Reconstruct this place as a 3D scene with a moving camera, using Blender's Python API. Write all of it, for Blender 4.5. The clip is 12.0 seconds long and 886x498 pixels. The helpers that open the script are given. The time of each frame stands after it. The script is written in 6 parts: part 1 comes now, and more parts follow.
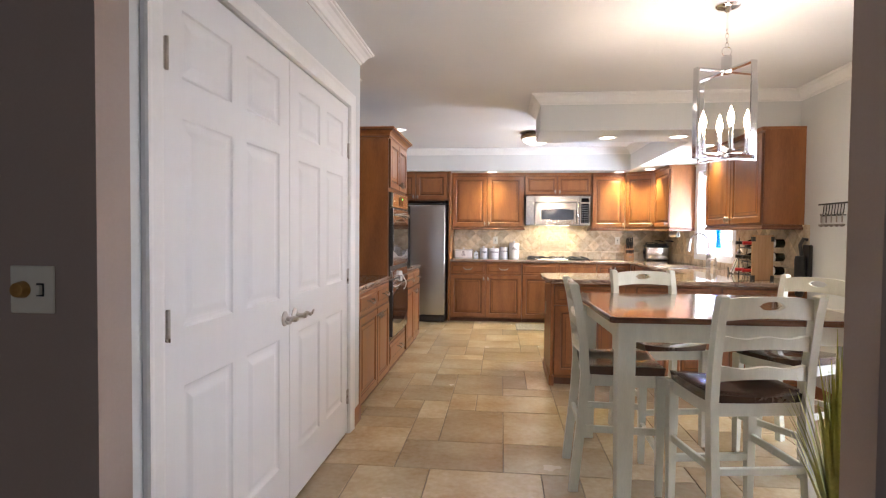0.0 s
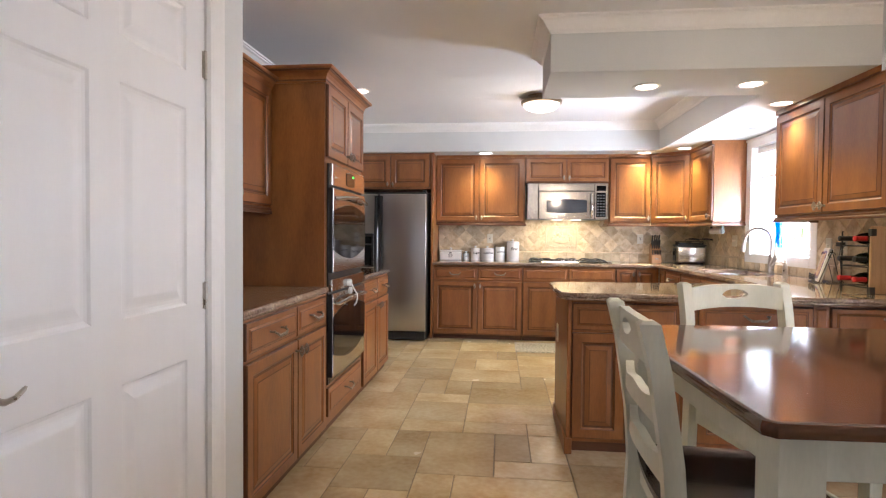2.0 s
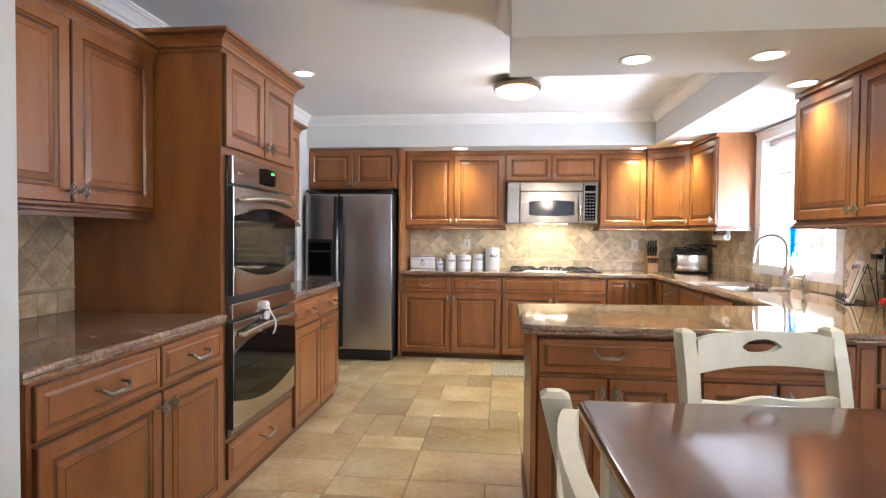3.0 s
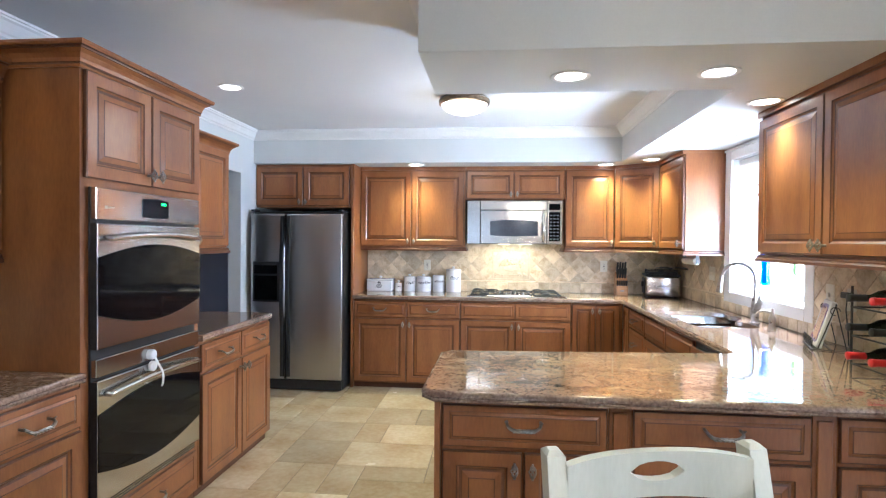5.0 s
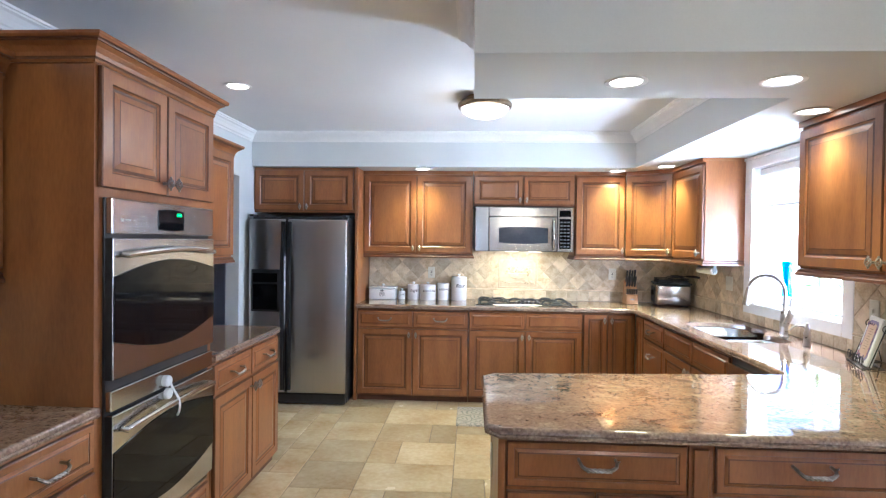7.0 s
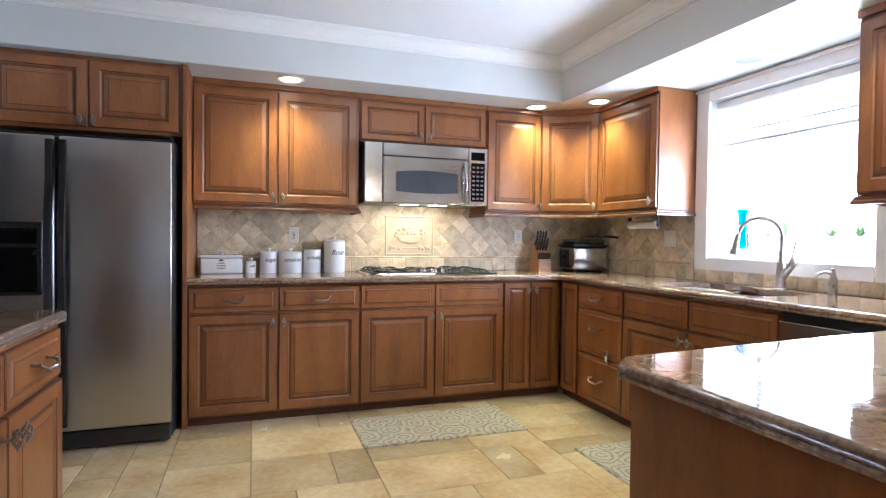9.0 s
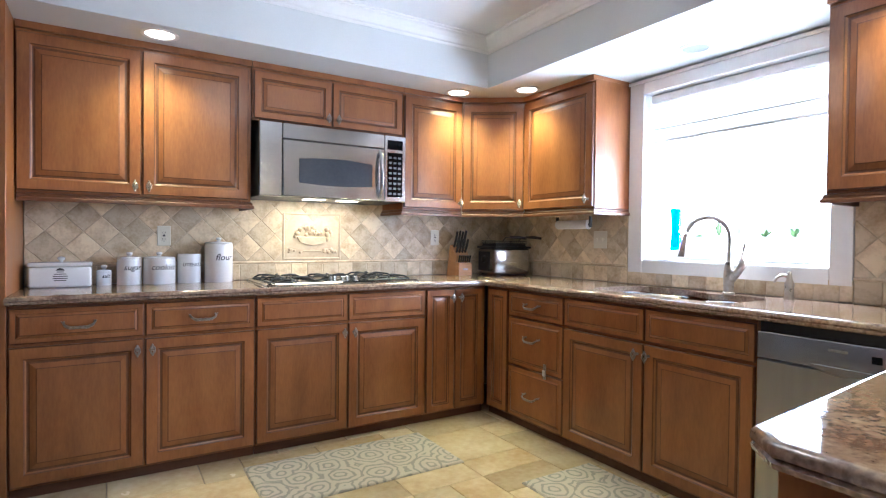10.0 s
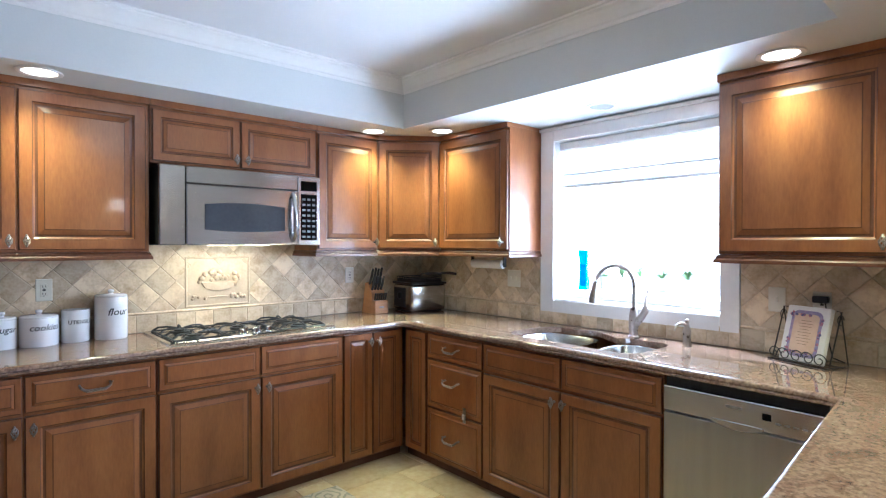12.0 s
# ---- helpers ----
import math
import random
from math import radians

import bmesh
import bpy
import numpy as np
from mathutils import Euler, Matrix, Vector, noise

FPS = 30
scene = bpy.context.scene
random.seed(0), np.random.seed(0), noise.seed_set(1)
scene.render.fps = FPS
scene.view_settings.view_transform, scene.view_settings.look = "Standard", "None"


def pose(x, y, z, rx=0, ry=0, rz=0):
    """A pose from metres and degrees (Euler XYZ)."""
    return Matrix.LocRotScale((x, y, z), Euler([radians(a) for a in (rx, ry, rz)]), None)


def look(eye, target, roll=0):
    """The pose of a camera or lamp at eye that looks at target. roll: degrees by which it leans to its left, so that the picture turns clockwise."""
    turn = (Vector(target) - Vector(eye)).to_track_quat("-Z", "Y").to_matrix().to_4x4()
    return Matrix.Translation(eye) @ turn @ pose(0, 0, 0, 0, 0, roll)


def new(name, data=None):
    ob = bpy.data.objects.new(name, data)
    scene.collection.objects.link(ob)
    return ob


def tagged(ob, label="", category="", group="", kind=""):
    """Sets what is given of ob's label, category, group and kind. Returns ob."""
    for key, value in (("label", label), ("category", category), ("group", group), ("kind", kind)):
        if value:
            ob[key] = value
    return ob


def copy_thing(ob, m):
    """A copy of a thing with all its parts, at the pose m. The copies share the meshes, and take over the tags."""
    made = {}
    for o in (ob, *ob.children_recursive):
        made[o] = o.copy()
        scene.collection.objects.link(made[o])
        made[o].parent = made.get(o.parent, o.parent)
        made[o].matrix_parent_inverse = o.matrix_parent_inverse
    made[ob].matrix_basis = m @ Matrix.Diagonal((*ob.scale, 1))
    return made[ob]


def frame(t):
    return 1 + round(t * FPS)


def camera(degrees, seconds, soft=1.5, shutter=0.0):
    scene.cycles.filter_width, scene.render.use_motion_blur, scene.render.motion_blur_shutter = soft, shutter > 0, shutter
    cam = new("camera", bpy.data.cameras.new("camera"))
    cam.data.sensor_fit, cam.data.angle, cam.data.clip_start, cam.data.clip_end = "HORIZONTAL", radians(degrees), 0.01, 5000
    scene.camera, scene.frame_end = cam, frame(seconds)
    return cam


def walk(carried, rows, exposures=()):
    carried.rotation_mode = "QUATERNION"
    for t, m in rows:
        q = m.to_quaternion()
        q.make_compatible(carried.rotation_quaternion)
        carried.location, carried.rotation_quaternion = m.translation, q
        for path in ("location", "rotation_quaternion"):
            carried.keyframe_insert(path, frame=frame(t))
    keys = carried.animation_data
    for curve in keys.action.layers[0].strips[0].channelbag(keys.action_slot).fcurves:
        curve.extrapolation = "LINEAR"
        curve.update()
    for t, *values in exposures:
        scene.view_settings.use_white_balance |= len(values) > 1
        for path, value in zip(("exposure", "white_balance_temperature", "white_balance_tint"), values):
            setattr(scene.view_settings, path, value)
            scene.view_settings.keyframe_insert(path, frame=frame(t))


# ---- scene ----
cam = camera(78.5, 12.0, soft=1.2)
PATH = [
    (0, (2.004, 1.176, 1.291), (1.791, 3.164, 1.232), 0.5),
    (0.5, (2.001, 1.571, 1.275), (1.79, 3.559, 1.214), 0.6),
    (1, (2.028, 1.97, 1.269), (1.816, 3.958, 1.209), 0.5),
    (1.5, (2.035, 2.357, 1.261), (1.822, 4.345, 1.202), 0.5),
    (2, (2.054, 2.753, 1.229), (1.842, 4.741, 1.176), 0.5),
    (2.5, (2.141, 3.142, 1.242), (1.93, 5.13, 1.192), 0.5),
    (3, (2.295, 3.508, 1.286), (2.084, 5.496, 1.235), 0.5),
    (3.5, (2.471, 3.735, 1.322), (2.263, 5.723, 1.281), 0.3),
    (3.7, (2.544, 3.797, 1.347), (2.335, 5.786, 1.307), 0.2),
    (5.5, (2.654, 3.899, 1.477), (2.466, 5.89, 1.45), 0.6),
    (6, (2.644, 3.891, 1.516), (2.466, 5.883, 1.49), 0.6),
    (6.5, (2.583, 3.928, 1.545), (2.415, 5.921, 1.518), 0.7),
    (6.7, (2.501, 3.955, 1.544), (2.345, 5.949, 1.515), 0.7),
    (8.3, (1.697, 4.973, 1.226), (2.03, 6.944, 1.197), 0.8),
    (8.5, (1.68, 5.112, 1.234), (2.088, 7.07, 1.192), 0.8),
    (9, (1.643, 5.514, 1.175), (2.299, 7.403, 1.135), 0.7),
    (9.5, (1.648, 5.846, 1.151), (2.517, 7.647, 1.115), 0.6),
    (10, (1.631, 6.111, 1.177), (2.685, 7.811, 1.144), 0.6),
    (10.5, (1.617, 6.201, 1.219), (2.814, 7.803, 1.193), 0.3),
    (11, (1.596, 6.207, 1.292), (2.882, 7.739, 1.271), 0.2),
    (11.5, (1.585, 6.193, 1.362), (2.91, 7.691, 1.34), 0.1),
    (12, (1.583, 6.184, 1.431), (2.916, 7.675, 1.411), 0.1),
]
walk(cam, [(t, look(eye, target, roll)) for t, eye, target, roll in PATH],
     [(0.0, 1.64, 5850, 17), (0.5, 1.42, 5850, 18), (1.0, 1.42, 5900, 18), (2.5, 1.52, 5850, 15), (3.5, 1.59, 5500, 12), (5.5, 1.58, 4950, 9), (6.7, 1.58, 4950, 9), (8.5, 1.31, 5200, 12), (10.5, 1.22, 4950, 11), (12.0, 1.08, 4800, 9)])

# ---- world and light ----
world = bpy.data.worlds.new("sky")
scene.world = world
world.use_nodes = True
wn = world.node_tree.nodes
sky = wn.new("ShaderNodeTexSky")
sky.sky_type, sky.sun_disc = "NISHITA", False
sky.sun_elevation, sky.sun_rotation = radians(52), radians(29)
world.node_tree.links.new(sky.outputs[0], wn["Background"].inputs[0])
wn["Background"].inputs[1].default_value = 0.15


def lamp(name, kind, m, power, colour=(1, 1, 1), **settings):
    data = bpy.data.lights.new(name, kind)
    data.energy, data.color = power, colour
    if kind == "AREA":
        data.shape = settings.get("shape", "RECTANGLE")
        data.size, data.size_y = settings.get("size", 0.2), settings.get("size_y", 0.2)
    if kind == "SPOT":
        data.spot_size, data.spot_blend, data.shadow_soft_size = radians(settings.get("angle", 110)), 0.9, 0.09
    if kind == "POINT":
        data.shadow_soft_size = settings.get("radius", 0.02)
    if kind == "SUN":
        data.angle = radians(0.5)
    ob = new(name, data)
    ob.matrix_world = m
    return ob


WARM = (1.0, 0.90, 0.41)
lamp("sun", "SUN", look((6.2, 10.4, 5.7), (4.4, 7.2, 0.95)), 5.0, (1, 0.95, 0.88))
lamp("window_skylight", "AREA", look((4.93, 7.80, 1.40), (3.6, 8.3, 1.95)), 45, (0.90, 0.95, 1.0), size=1.05, size_y=0.66)
# added fill lamp before the closed hall wall, no opening behind it
lamp("hall_fill", "AREA", look((1.9, -2.40, 1.5), (2.2, 1.0, 1.35)), 5.6, (0.90, 0.95, 1.0), size=1.7, size_y=1.5)

# ---- materials ----


def nodes_of(name):
    m = bpy.data.materials.new(name)
    m.use_nodes = True
    t = m.node_tree
    return m, t.nodes, t.links, t.nodes["Principled BSDF"]


def rgb(c):
    return (*c, 1.0)


def mat(name, dark, light, scale=6.0, rough=0.5, metal=0.0, bump=0.0, stretch=(1, 1, 1), spread=0.0, coat=0.0, fine=60.0, rough_var=0.1, middle=(0.35, 0.65), space="Object"):
    """Two scales of noise between two colours, gloss variation, relief, and a tone of its own for each piece."""
    m, n, l, p = nodes_of(name)
    tex = n.new("ShaderNodeTexCoord")
    mapping = n.new("ShaderNodeMapping")
    mapping.inputs["Scale"].default_value = stretch
    info = n.new("ShaderNodeObjectInfo")
    shift = n.new("ShaderNodeVectorMath")
    shift.operation = "SCALE"
    shift.inputs[0].default_value = (13, 7, 5)
    l.new(info.outputs["Random"], shift.inputs["Scale"])
    add = n.new("ShaderNodeVectorMath")
    l.new(tex.outputs[space], add.inputs[0])
    l.new(shift.outputs[0], add.inputs[1])
    l.new(add.outputs[0], mapping.inputs[0])
    big, small = n.new("ShaderNodeTexNoise"), n.new("ShaderNodeTexNoise")
    for tx, sc, de in ((big, scale, 5.0), (small, fine, 3.0)):
        tx.inputs["Scale"].default_value, tx.inputs["Detail"].default_value = sc, de
        l.new(mapping.outputs[0], tx.inputs["Vector"])
    blend = n.new("ShaderNodeMix")
    blend.inputs[0].default_value = 0.3
    l.new(big.outputs["Fac"], blend.inputs[2])
    l.new(small.outputs["Fac"], blend.inputs[3])
    ramp = n.new("ShaderNodeValToRGB")
    ramp.color_ramp.elements[0].position, ramp.color_ramp.elements[1].position = middle
    ramp.color_ramp.elements[0].color, ramp.color_ramp.elements[1].color = rgb(dark), rgb(light)
    l.new(blend.outputs[0], ramp.inputs[0])
    colour = ramp.outputs[0]
    if spread:
        tone = n.new("ShaderNodeMapRange")
        tone.inputs["To Min"].default_value, tone.inputs["To Max"].default_value = 1 - spread, 1 + spread
        l.new(info.outputs["Random"], tone.inputs[0])
        hsv = n.new("ShaderNodeHueSaturation")
        l.new(tone.outputs[0], hsv.inputs["Value"])
        l.new(colour, hsv.inputs["Color"])
        colour = hsv.outputs[0]
    l.new(colour, p.inputs["Base Color"])
    gloss = n.new("ShaderNodeMapRange")
    gloss.inputs["To Min"].default_value, gloss.inputs["To Max"].default_value = max(0.02, rough - rough_var), rough + rough_var
    l.new(big.outputs["Fac"], gloss.inputs[0])
    l.new(gloss.outputs[0], p.inputs["Roughness"])
    p.inputs["Metallic"].default_value = metal
    p.inputs["Coat Weight"].default_value = coat
    p.inputs["Coat Roughness"].default_value = 0.08
    if bump:
        b = n.new("ShaderNodeBump")
        b.inputs["Strength"].default_value, b.inputs["Distance"].default_value = bump, 0.002
        l.new(blend.outputs[0], b.inputs["Height"])
        l.new(b.outputs[0], p.inputs["Normal"])
    return m


def granite_material(name):
    """Polished brown granite: drifting rust and grey clouds, dark grains and cream crystals."""
    m, n, l, p = nodes_of(name)
    tex, mapping = n.new("ShaderNodeTexCoord"), n.new("ShaderNodeMapping")
    mapping.inputs["Scale"].default_value = (1.0, 1.7, 1.4)
    mapping.inputs["Rotation"].default_value = (0, 0, 0.5)
    l.new(tex.outputs["Object"], mapping.inputs[0])
    flow, grain, cell = n.new("ShaderNodeTexNoise"), n.new("ShaderNodeTexNoise"), n.new("ShaderNodeTexVoronoi")
    flow.inputs["Scale"].default_value, flow.inputs["Detail"].default_value, flow.inputs["Distortion"].default_value = 6, 10, 0.7
    flow.inputs["Roughness"].default_value = 0.62
    grain.inputs["Scale"].default_value, grain.inputs["Detail"].default_value = 85, 6
    cell.inputs["Scale"].default_value = 55
    l.new(mapping.outputs[0], flow.inputs["Vector"])
    l.new(tex.outputs["Object"], grain.inputs["Vector"])
    warp = n.new("ShaderNodeVectorMath")
    warp.operation = "MULTIPLY_ADD"
    warp.inputs[1].default_value = (0.03, 0.03, 0.03)
    l.new(flow.outputs["Color"], warp.inputs[0])
    l.new(tex.outputs["Object"], warp.inputs[2])
    l.new(warp.outputs[0], cell.inputs["Vector"])
    ramp = n.new("ShaderNodeValToRGB")
    e = ramp.color_ramp.elements
    e[0].position, e[0].color = 0.28, rgb((0.125, 0.070, 0.052))
    e[1].position, e[1].color = 0.74, rgb((0.42, 0.33, 0.25))
    for pos, c in ((0.41, (0.205, 0.128, 0.095)), (0.48, (0.270, 0.185, 0.137)), (0.54, (0.240, 0.158, 0.115)), (0.62, (0.32, 0.232, 0.170))):
        k = e.new(pos)
        k.color = rgb(c)
    l.new(flow.outputs["Fac"], ramp.inputs[0])
    specks = n.new("ShaderNodeValToRGB")
    specks.color_ramp.elements[0].position, specks.color_ramp.elements[0].color = 0.34, rgb((0.38, 0.35, 0.36))
    specks.color_ramp.elements[1].position, specks.color_ramp.elements[1].color = 0.58, rgb((1.15, 1.13, 1.10))
    l.new(grain.outputs["Fac"], specks.inputs[0])
    mix = n.new("ShaderNodeMix")
    mix.data_type, mix.blend_type = "RGBA", "MULTIPLY"
    mix.inputs[0].default_value = 0.6
    l.new(ramp.outputs[0], mix.inputs[6])
    l.new(specks.outputs[0], mix.inputs[7])
    crystals = n.new("ShaderNodeMapRange")
    crystals.inputs["From Min"].default_value, crystals.inputs["From Max"].default_value = 0.30, 0.12
    crystals.inputs["To Max"].default_value = 0.28
    l.new(cell.outputs["Distance"], crystals.inputs[0])
    pale = n.new("ShaderNodeMix")
    pale.data_type = "RGBA"
    pale.inputs[7].default_value = rgb((0.50, 0.40, 0.30))
    l.new(crystals.outputs[0], pale.inputs[0])
    l.new(mix.outputs[2], pale.inputs[6])
    l.new(pale.outputs[2], p.inputs["Base Color"])
    p.inputs["Roughness"].default_value = 0.05
    p.inputs["IOR"].default_value = 1.8
    return m


def glow(name, colour, strength):
    m, n, l, p = nodes_of(name)
    p.inputs["Base Color"].default_value = rgb(colour)
    p.inputs["Emission Color"].default_value = rgb(colour)
    p.inputs["Emission Strength"].default_value = strength
    return m


def glass_material(name, colour=(1, 1, 1), rough=0.0):
    m, n, l, p = nodes_of(name)
    p.inputs["Base Color"].default_value = rgb(colour)
    p.inputs["Transmission Weight"].default_value = 1.0
    p.inputs["Roughness"].default_value = rough
    return m


MAPLE = mat("honey_maple", (0.145, 0.0425, 0.013), (0.315, 0.124, 0.035), 2.8, 0.36, bump=0.03, stretch=(3, 3, 0.65), spread=0.10, coat=0.2, fine=38, middle=(0.22, 0.70))
KICK = mat("dark_kick_board", (0.075, 0.026, 0.011), (0.115, 0.042, 0.017), 5.0, 0.5, stretch=(1, 1, 5))
GLAZE = mat("dark_glaze", (0.085, 0.028, 0.010), (0.140, 0.050, 0.017), 9.0, 0.42, stretch=(4, 4, 1), coat=0.2)
GRANITE = granite_material("polished_granite")
WHITE = mat("white_trim_paint", (0.76, 0.75, 0.73), (0.82, 0.81, 0.79), 3.0, 0.38, bump=0.02, fine=40)
DOOR_WHITE = mat("white_door_paint", (0.755, 0.745, 0.74), (0.775, 0.765, 0.76), 4.0, 0.42, bump=0.03, stretch=(6, 6, 0.6), fine=45)
WALL = mat("pale_grey_wall_paint", (0.60, 0.61, 0.60), (0.65, 0.66, 0.65), 2.0, 0.7, bump=0.05, fine=120)
HALL_WALL = mat("taupe_wall_paint", (0.36, 0.285, 0.24), (0.39, 0.31, 0.265), 2.0, 0.75, bump=0.05, fine=120)
BLUE_WALL = mat("slate_blue_wall_paint", (0.36, 0.38, 0.46), (0.41, 0.43, 0.51), 2.0, 0.7, bump=0.05, fine=120)
CEILING = mat("ceiling_paint", (0.72, 0.72, 0.72), (0.76, 0.76, 0.76), 1.5, 0.85, bump=0.05, fine=140)
TRAVERTINE = mat("travertine_floor_tile", (0.365, 0.24, 0.11), (0.585, 0.475, 0.315), 2.6, 0.24, bump=0.04, spread=0.23, coat=0.1, fine=30, middle=(0.28, 0.66), rough_var=0.08)
SPLASH = mat("tumbled_travertine", (0.40, 0.285, 0.155), (0.68, 0.565, 0.39), 13.0, 0.42, bump=0.4, spread=0.22, fine=75, middle=(0.31, 0.58))
GROUT = mat("grout", (0.20, 0.155, 0.11), (0.27, 0.21, 0.15), 30.0, 0.85, bump=0.2)
SPLASH_GROUT = mat("pale_grout", (0.50, 0.41, 0.28), (0.60, 0.50, 0.35), 30.0, 0.85, bump=0.2)
STEEL = mat("brushed_steel", (0.50, 0.485, 0.47), (0.54, 0.525, 0.51), 1.5, 0.18, 1.0, stretch=(0.5, 0.5, 22), fine=16, rough_var=0.012)
FRIDGE_STEEL = mat("dark_brushed_steel", (0.435, 0.425, 0.415), (0.45, 0.44, 0.43), 1.5, 0.33, 1.0, stretch=(22, 22, 0.5), fine=16, rough_var=0.012)
SINK_STEEL = mat("satin_sink_steel", (0.40, 0.41, 0.42), (0.47, 0.48, 0.49), 12.0, 0.24, 1.0, rough_var=0.05)
NICKEL = mat("brushed_nickel", (0.42, 0.38, 0.33), (0.52, 0.47, 0.42), 30.0, 0.30, 1.0)
CHROME = mat("polished_chrome", (0.72, 0.72, 0.73), (0.78, 0.78, 0.79), 20.0, 0.09, 1.0, rough_var=0.03)
PEWTER = mat("aged_pewter", (0.24, 0.22, 0.20), (0.42, 0.39, 0.36), 90.0, 0.36, 1.0)
BLACK = mat("black_plastic", (0.012, 0.012, 0.013), (0.022, 0.022, 0.023), 20.0, 0.35)
BLACK_GLASS = mat("black_glass", (0.003, 0.003, 0.0035), (0.005, 0.005, 0.006), 5.0, 0.05, rough_var=0.02)
BLACK_GLASS.node_tree.nodes["Principled BSDF"].inputs["Specular IOR Level"].default_value = 0.14
GREY_GLASS = mat("grey_mesh_glass", (0.05, 0.055, 0.065), (0.07, 0.075, 0.085), 5.0, 0.08, rough_var=0.02)
IRON = mat("black_cast_iron", (0.012, 0.012, 0.012), (0.03, 0.03, 0.03), 40.0, 0.5, bump=0.2)
CREAM = mat("cream_painted_wood", (0.60, 0.595, 0.485), (0.68, 0.67, 0.56), 5.0, 0.38, bump=0.04, stretch=(4, 4, 1), fine=40)
DARK_WOOD = mat("dark_cherry_tabletop", (0.050, 0.017, 0.008), (0.11, 0.040, 0.018), 4.0, 0.14, bump=0.02, stretch=(1.0, 9, 4), coat=0.5, fine=20, rough_var=0.04)
SEAT_BROWN = mat("dark_brown_seat", (0.030, 0.014, 0.010), (0.055, 0.026, 0.017), 5.0, 0.20, coat=0.4)
CERAMIC = mat("white_glazed_ceramic", (0.80, 0.80, 0.80), (0.84, 0.84, 0.84), 6.0, 0.12, rough_var=0.03)
INK = mat("black_lettering", (0.02, 0.02, 0.02), (0.03, 0.03, 0.03), 6.0, 0.5)
PLATE = mat("ivory_plastic", (0.70, 0.67, 0.56), (0.76, 0.73, 0.62), 6.0, 0.35)
PAPER = mat("white_paper", (0.78, 0.77, 0.75), (0.84, 0.83, 0.81), 12.0, 0.85, bump=0.1)
BLOCK_WOOD = mat("beech_knife_block", (0.42, 0.20, 0.075), (0.52, 0.28, 0.12), 6.0, 0.4, stretch=(1, 1, 8))
OAK = mat("light_oak_board", (0.34, 0.19, 0.085), (0.46, 0.28, 0.14), 5.0, 0.45, stretch=(8, 8, 0.6))
RELIEF = mat("cast_stone_relief", (0.46, 0.37, 0.245), (0.58, 0.48, 0.34), 14.0, 0.5, bump=0.2)
BULB = glow("warm_bulb", (1.0, 0.80, 0.52), 12)
DISC = glow("recessed_lens", (1.0, 0.86, 0.66), 4)
DOME = glow("frosted_dome", (1.0, 0.90, 0.76), 1.2)
UNLIT = mat("unlit_frosted_lens", (0.22, 0.22, 0.23), (0.27, 0.27, 0.28), 20.0, 0.4)
GREEN_LED = glow("green_clock_digits", (0.1, 1.0, 0.15), 0.8)
GLASS = glass_material("window_glass")
BLUE_GLASS = glass_material("cobalt_glass", (0.02, 0.25, 0.90), 0.02)
BOTTLE_GLASS = mat("dark_bottle_glass", (0.010, 0.014, 0.010), (0.018, 0.022, 0.016), 5.0, 0.08)
RED_FOIL = mat("red_capsule", (0.45, 0.02, 0.02), (0.55, 0.03, 0.03), 8.0, 0.3)
LEAF = mat("leaf_green", (0.10, 0.20, 0.06), (0.22, 0.34, 0.12), 9.0, 0.5, spread=0.25)
GRASSY = mat("yellow_green_blades", (0.20, 0.21, 0.03), (0.42, 0.41, 0.10), 9.0, 0.5, spread=0.3)
TERRACOTTA = mat("pale_pot", (0.45, 0.43, 0.40), (0.55, 0.53, 0.50), 9.0, 0.6)


def shade_material():
    """Thin white cloth that lets half of the daylight through."""
    m, n, l, p = nodes_of("white_shade_fabric")
    p.inputs["Base Color"].default_value, p.inputs["Roughness"].default_value = rgb((0.82, 0.82, 0.81)), 0.8
    through_cloth, mix = n.new("ShaderNodeBsdfTranslucent"), n.new("ShaderNodeMixShader")
    through_cloth.inputs["Color"].default_value = rgb((0.85, 0.86, 0.86))
    mix.inputs[0].default_value = 0.55
    l.new(p.outputs[0], mix.inputs[1])
    l.new(through_cloth.outputs[0], mix.inputs[2])
    l.new(mix.outputs[0], n["Material Output"].inputs["Surface"])
    return m


SHADE = shade_material()
# emission of the flat sheet that replaces the bright garden
OUTSIDE = glow("glowing_garden_backdrop", (0.94, 0.975, 1.0), 3.2)

# ---- building blocks ----


def part(name, bm, material, parent=None, label="", m=None):
    """Links a bmesh as one mesh object, with one material or several, under a thing or a part."""
    mesh = bpy.data.meshes.new(name)
    bmesh.ops.recalc_face_normals(bm, faces=bm.faces)
    bm.to_mesh(mesh)
    bm.free()
    for one in material if isinstance(material, (list, tuple)) else (material,):
        mesh.materials.append(one)
    return shared(name, mesh, parent, label, m)


def shared(name, mesh, parent=None, label="", m=None):
    ob = new(name, mesh)
    if parent is not None:
        ob.parent = parent
    if m is not None:
        ob.matrix_basis = m
    if label:
        ob["label"] = label
    return ob


def root(name, m, label, category, group="", kind=""):
    ob = new(name)
    ob.empty_display_size = 0.05
    ob.matrix_basis = m
    return tagged(ob, label, category, group, kind)


def smooth(ob, angle=35):
    for f in ob.data.polygons:
        f.use_smooth = True
    ob.data.set_sharp_from_angle(angle=radians(angle))
    return ob


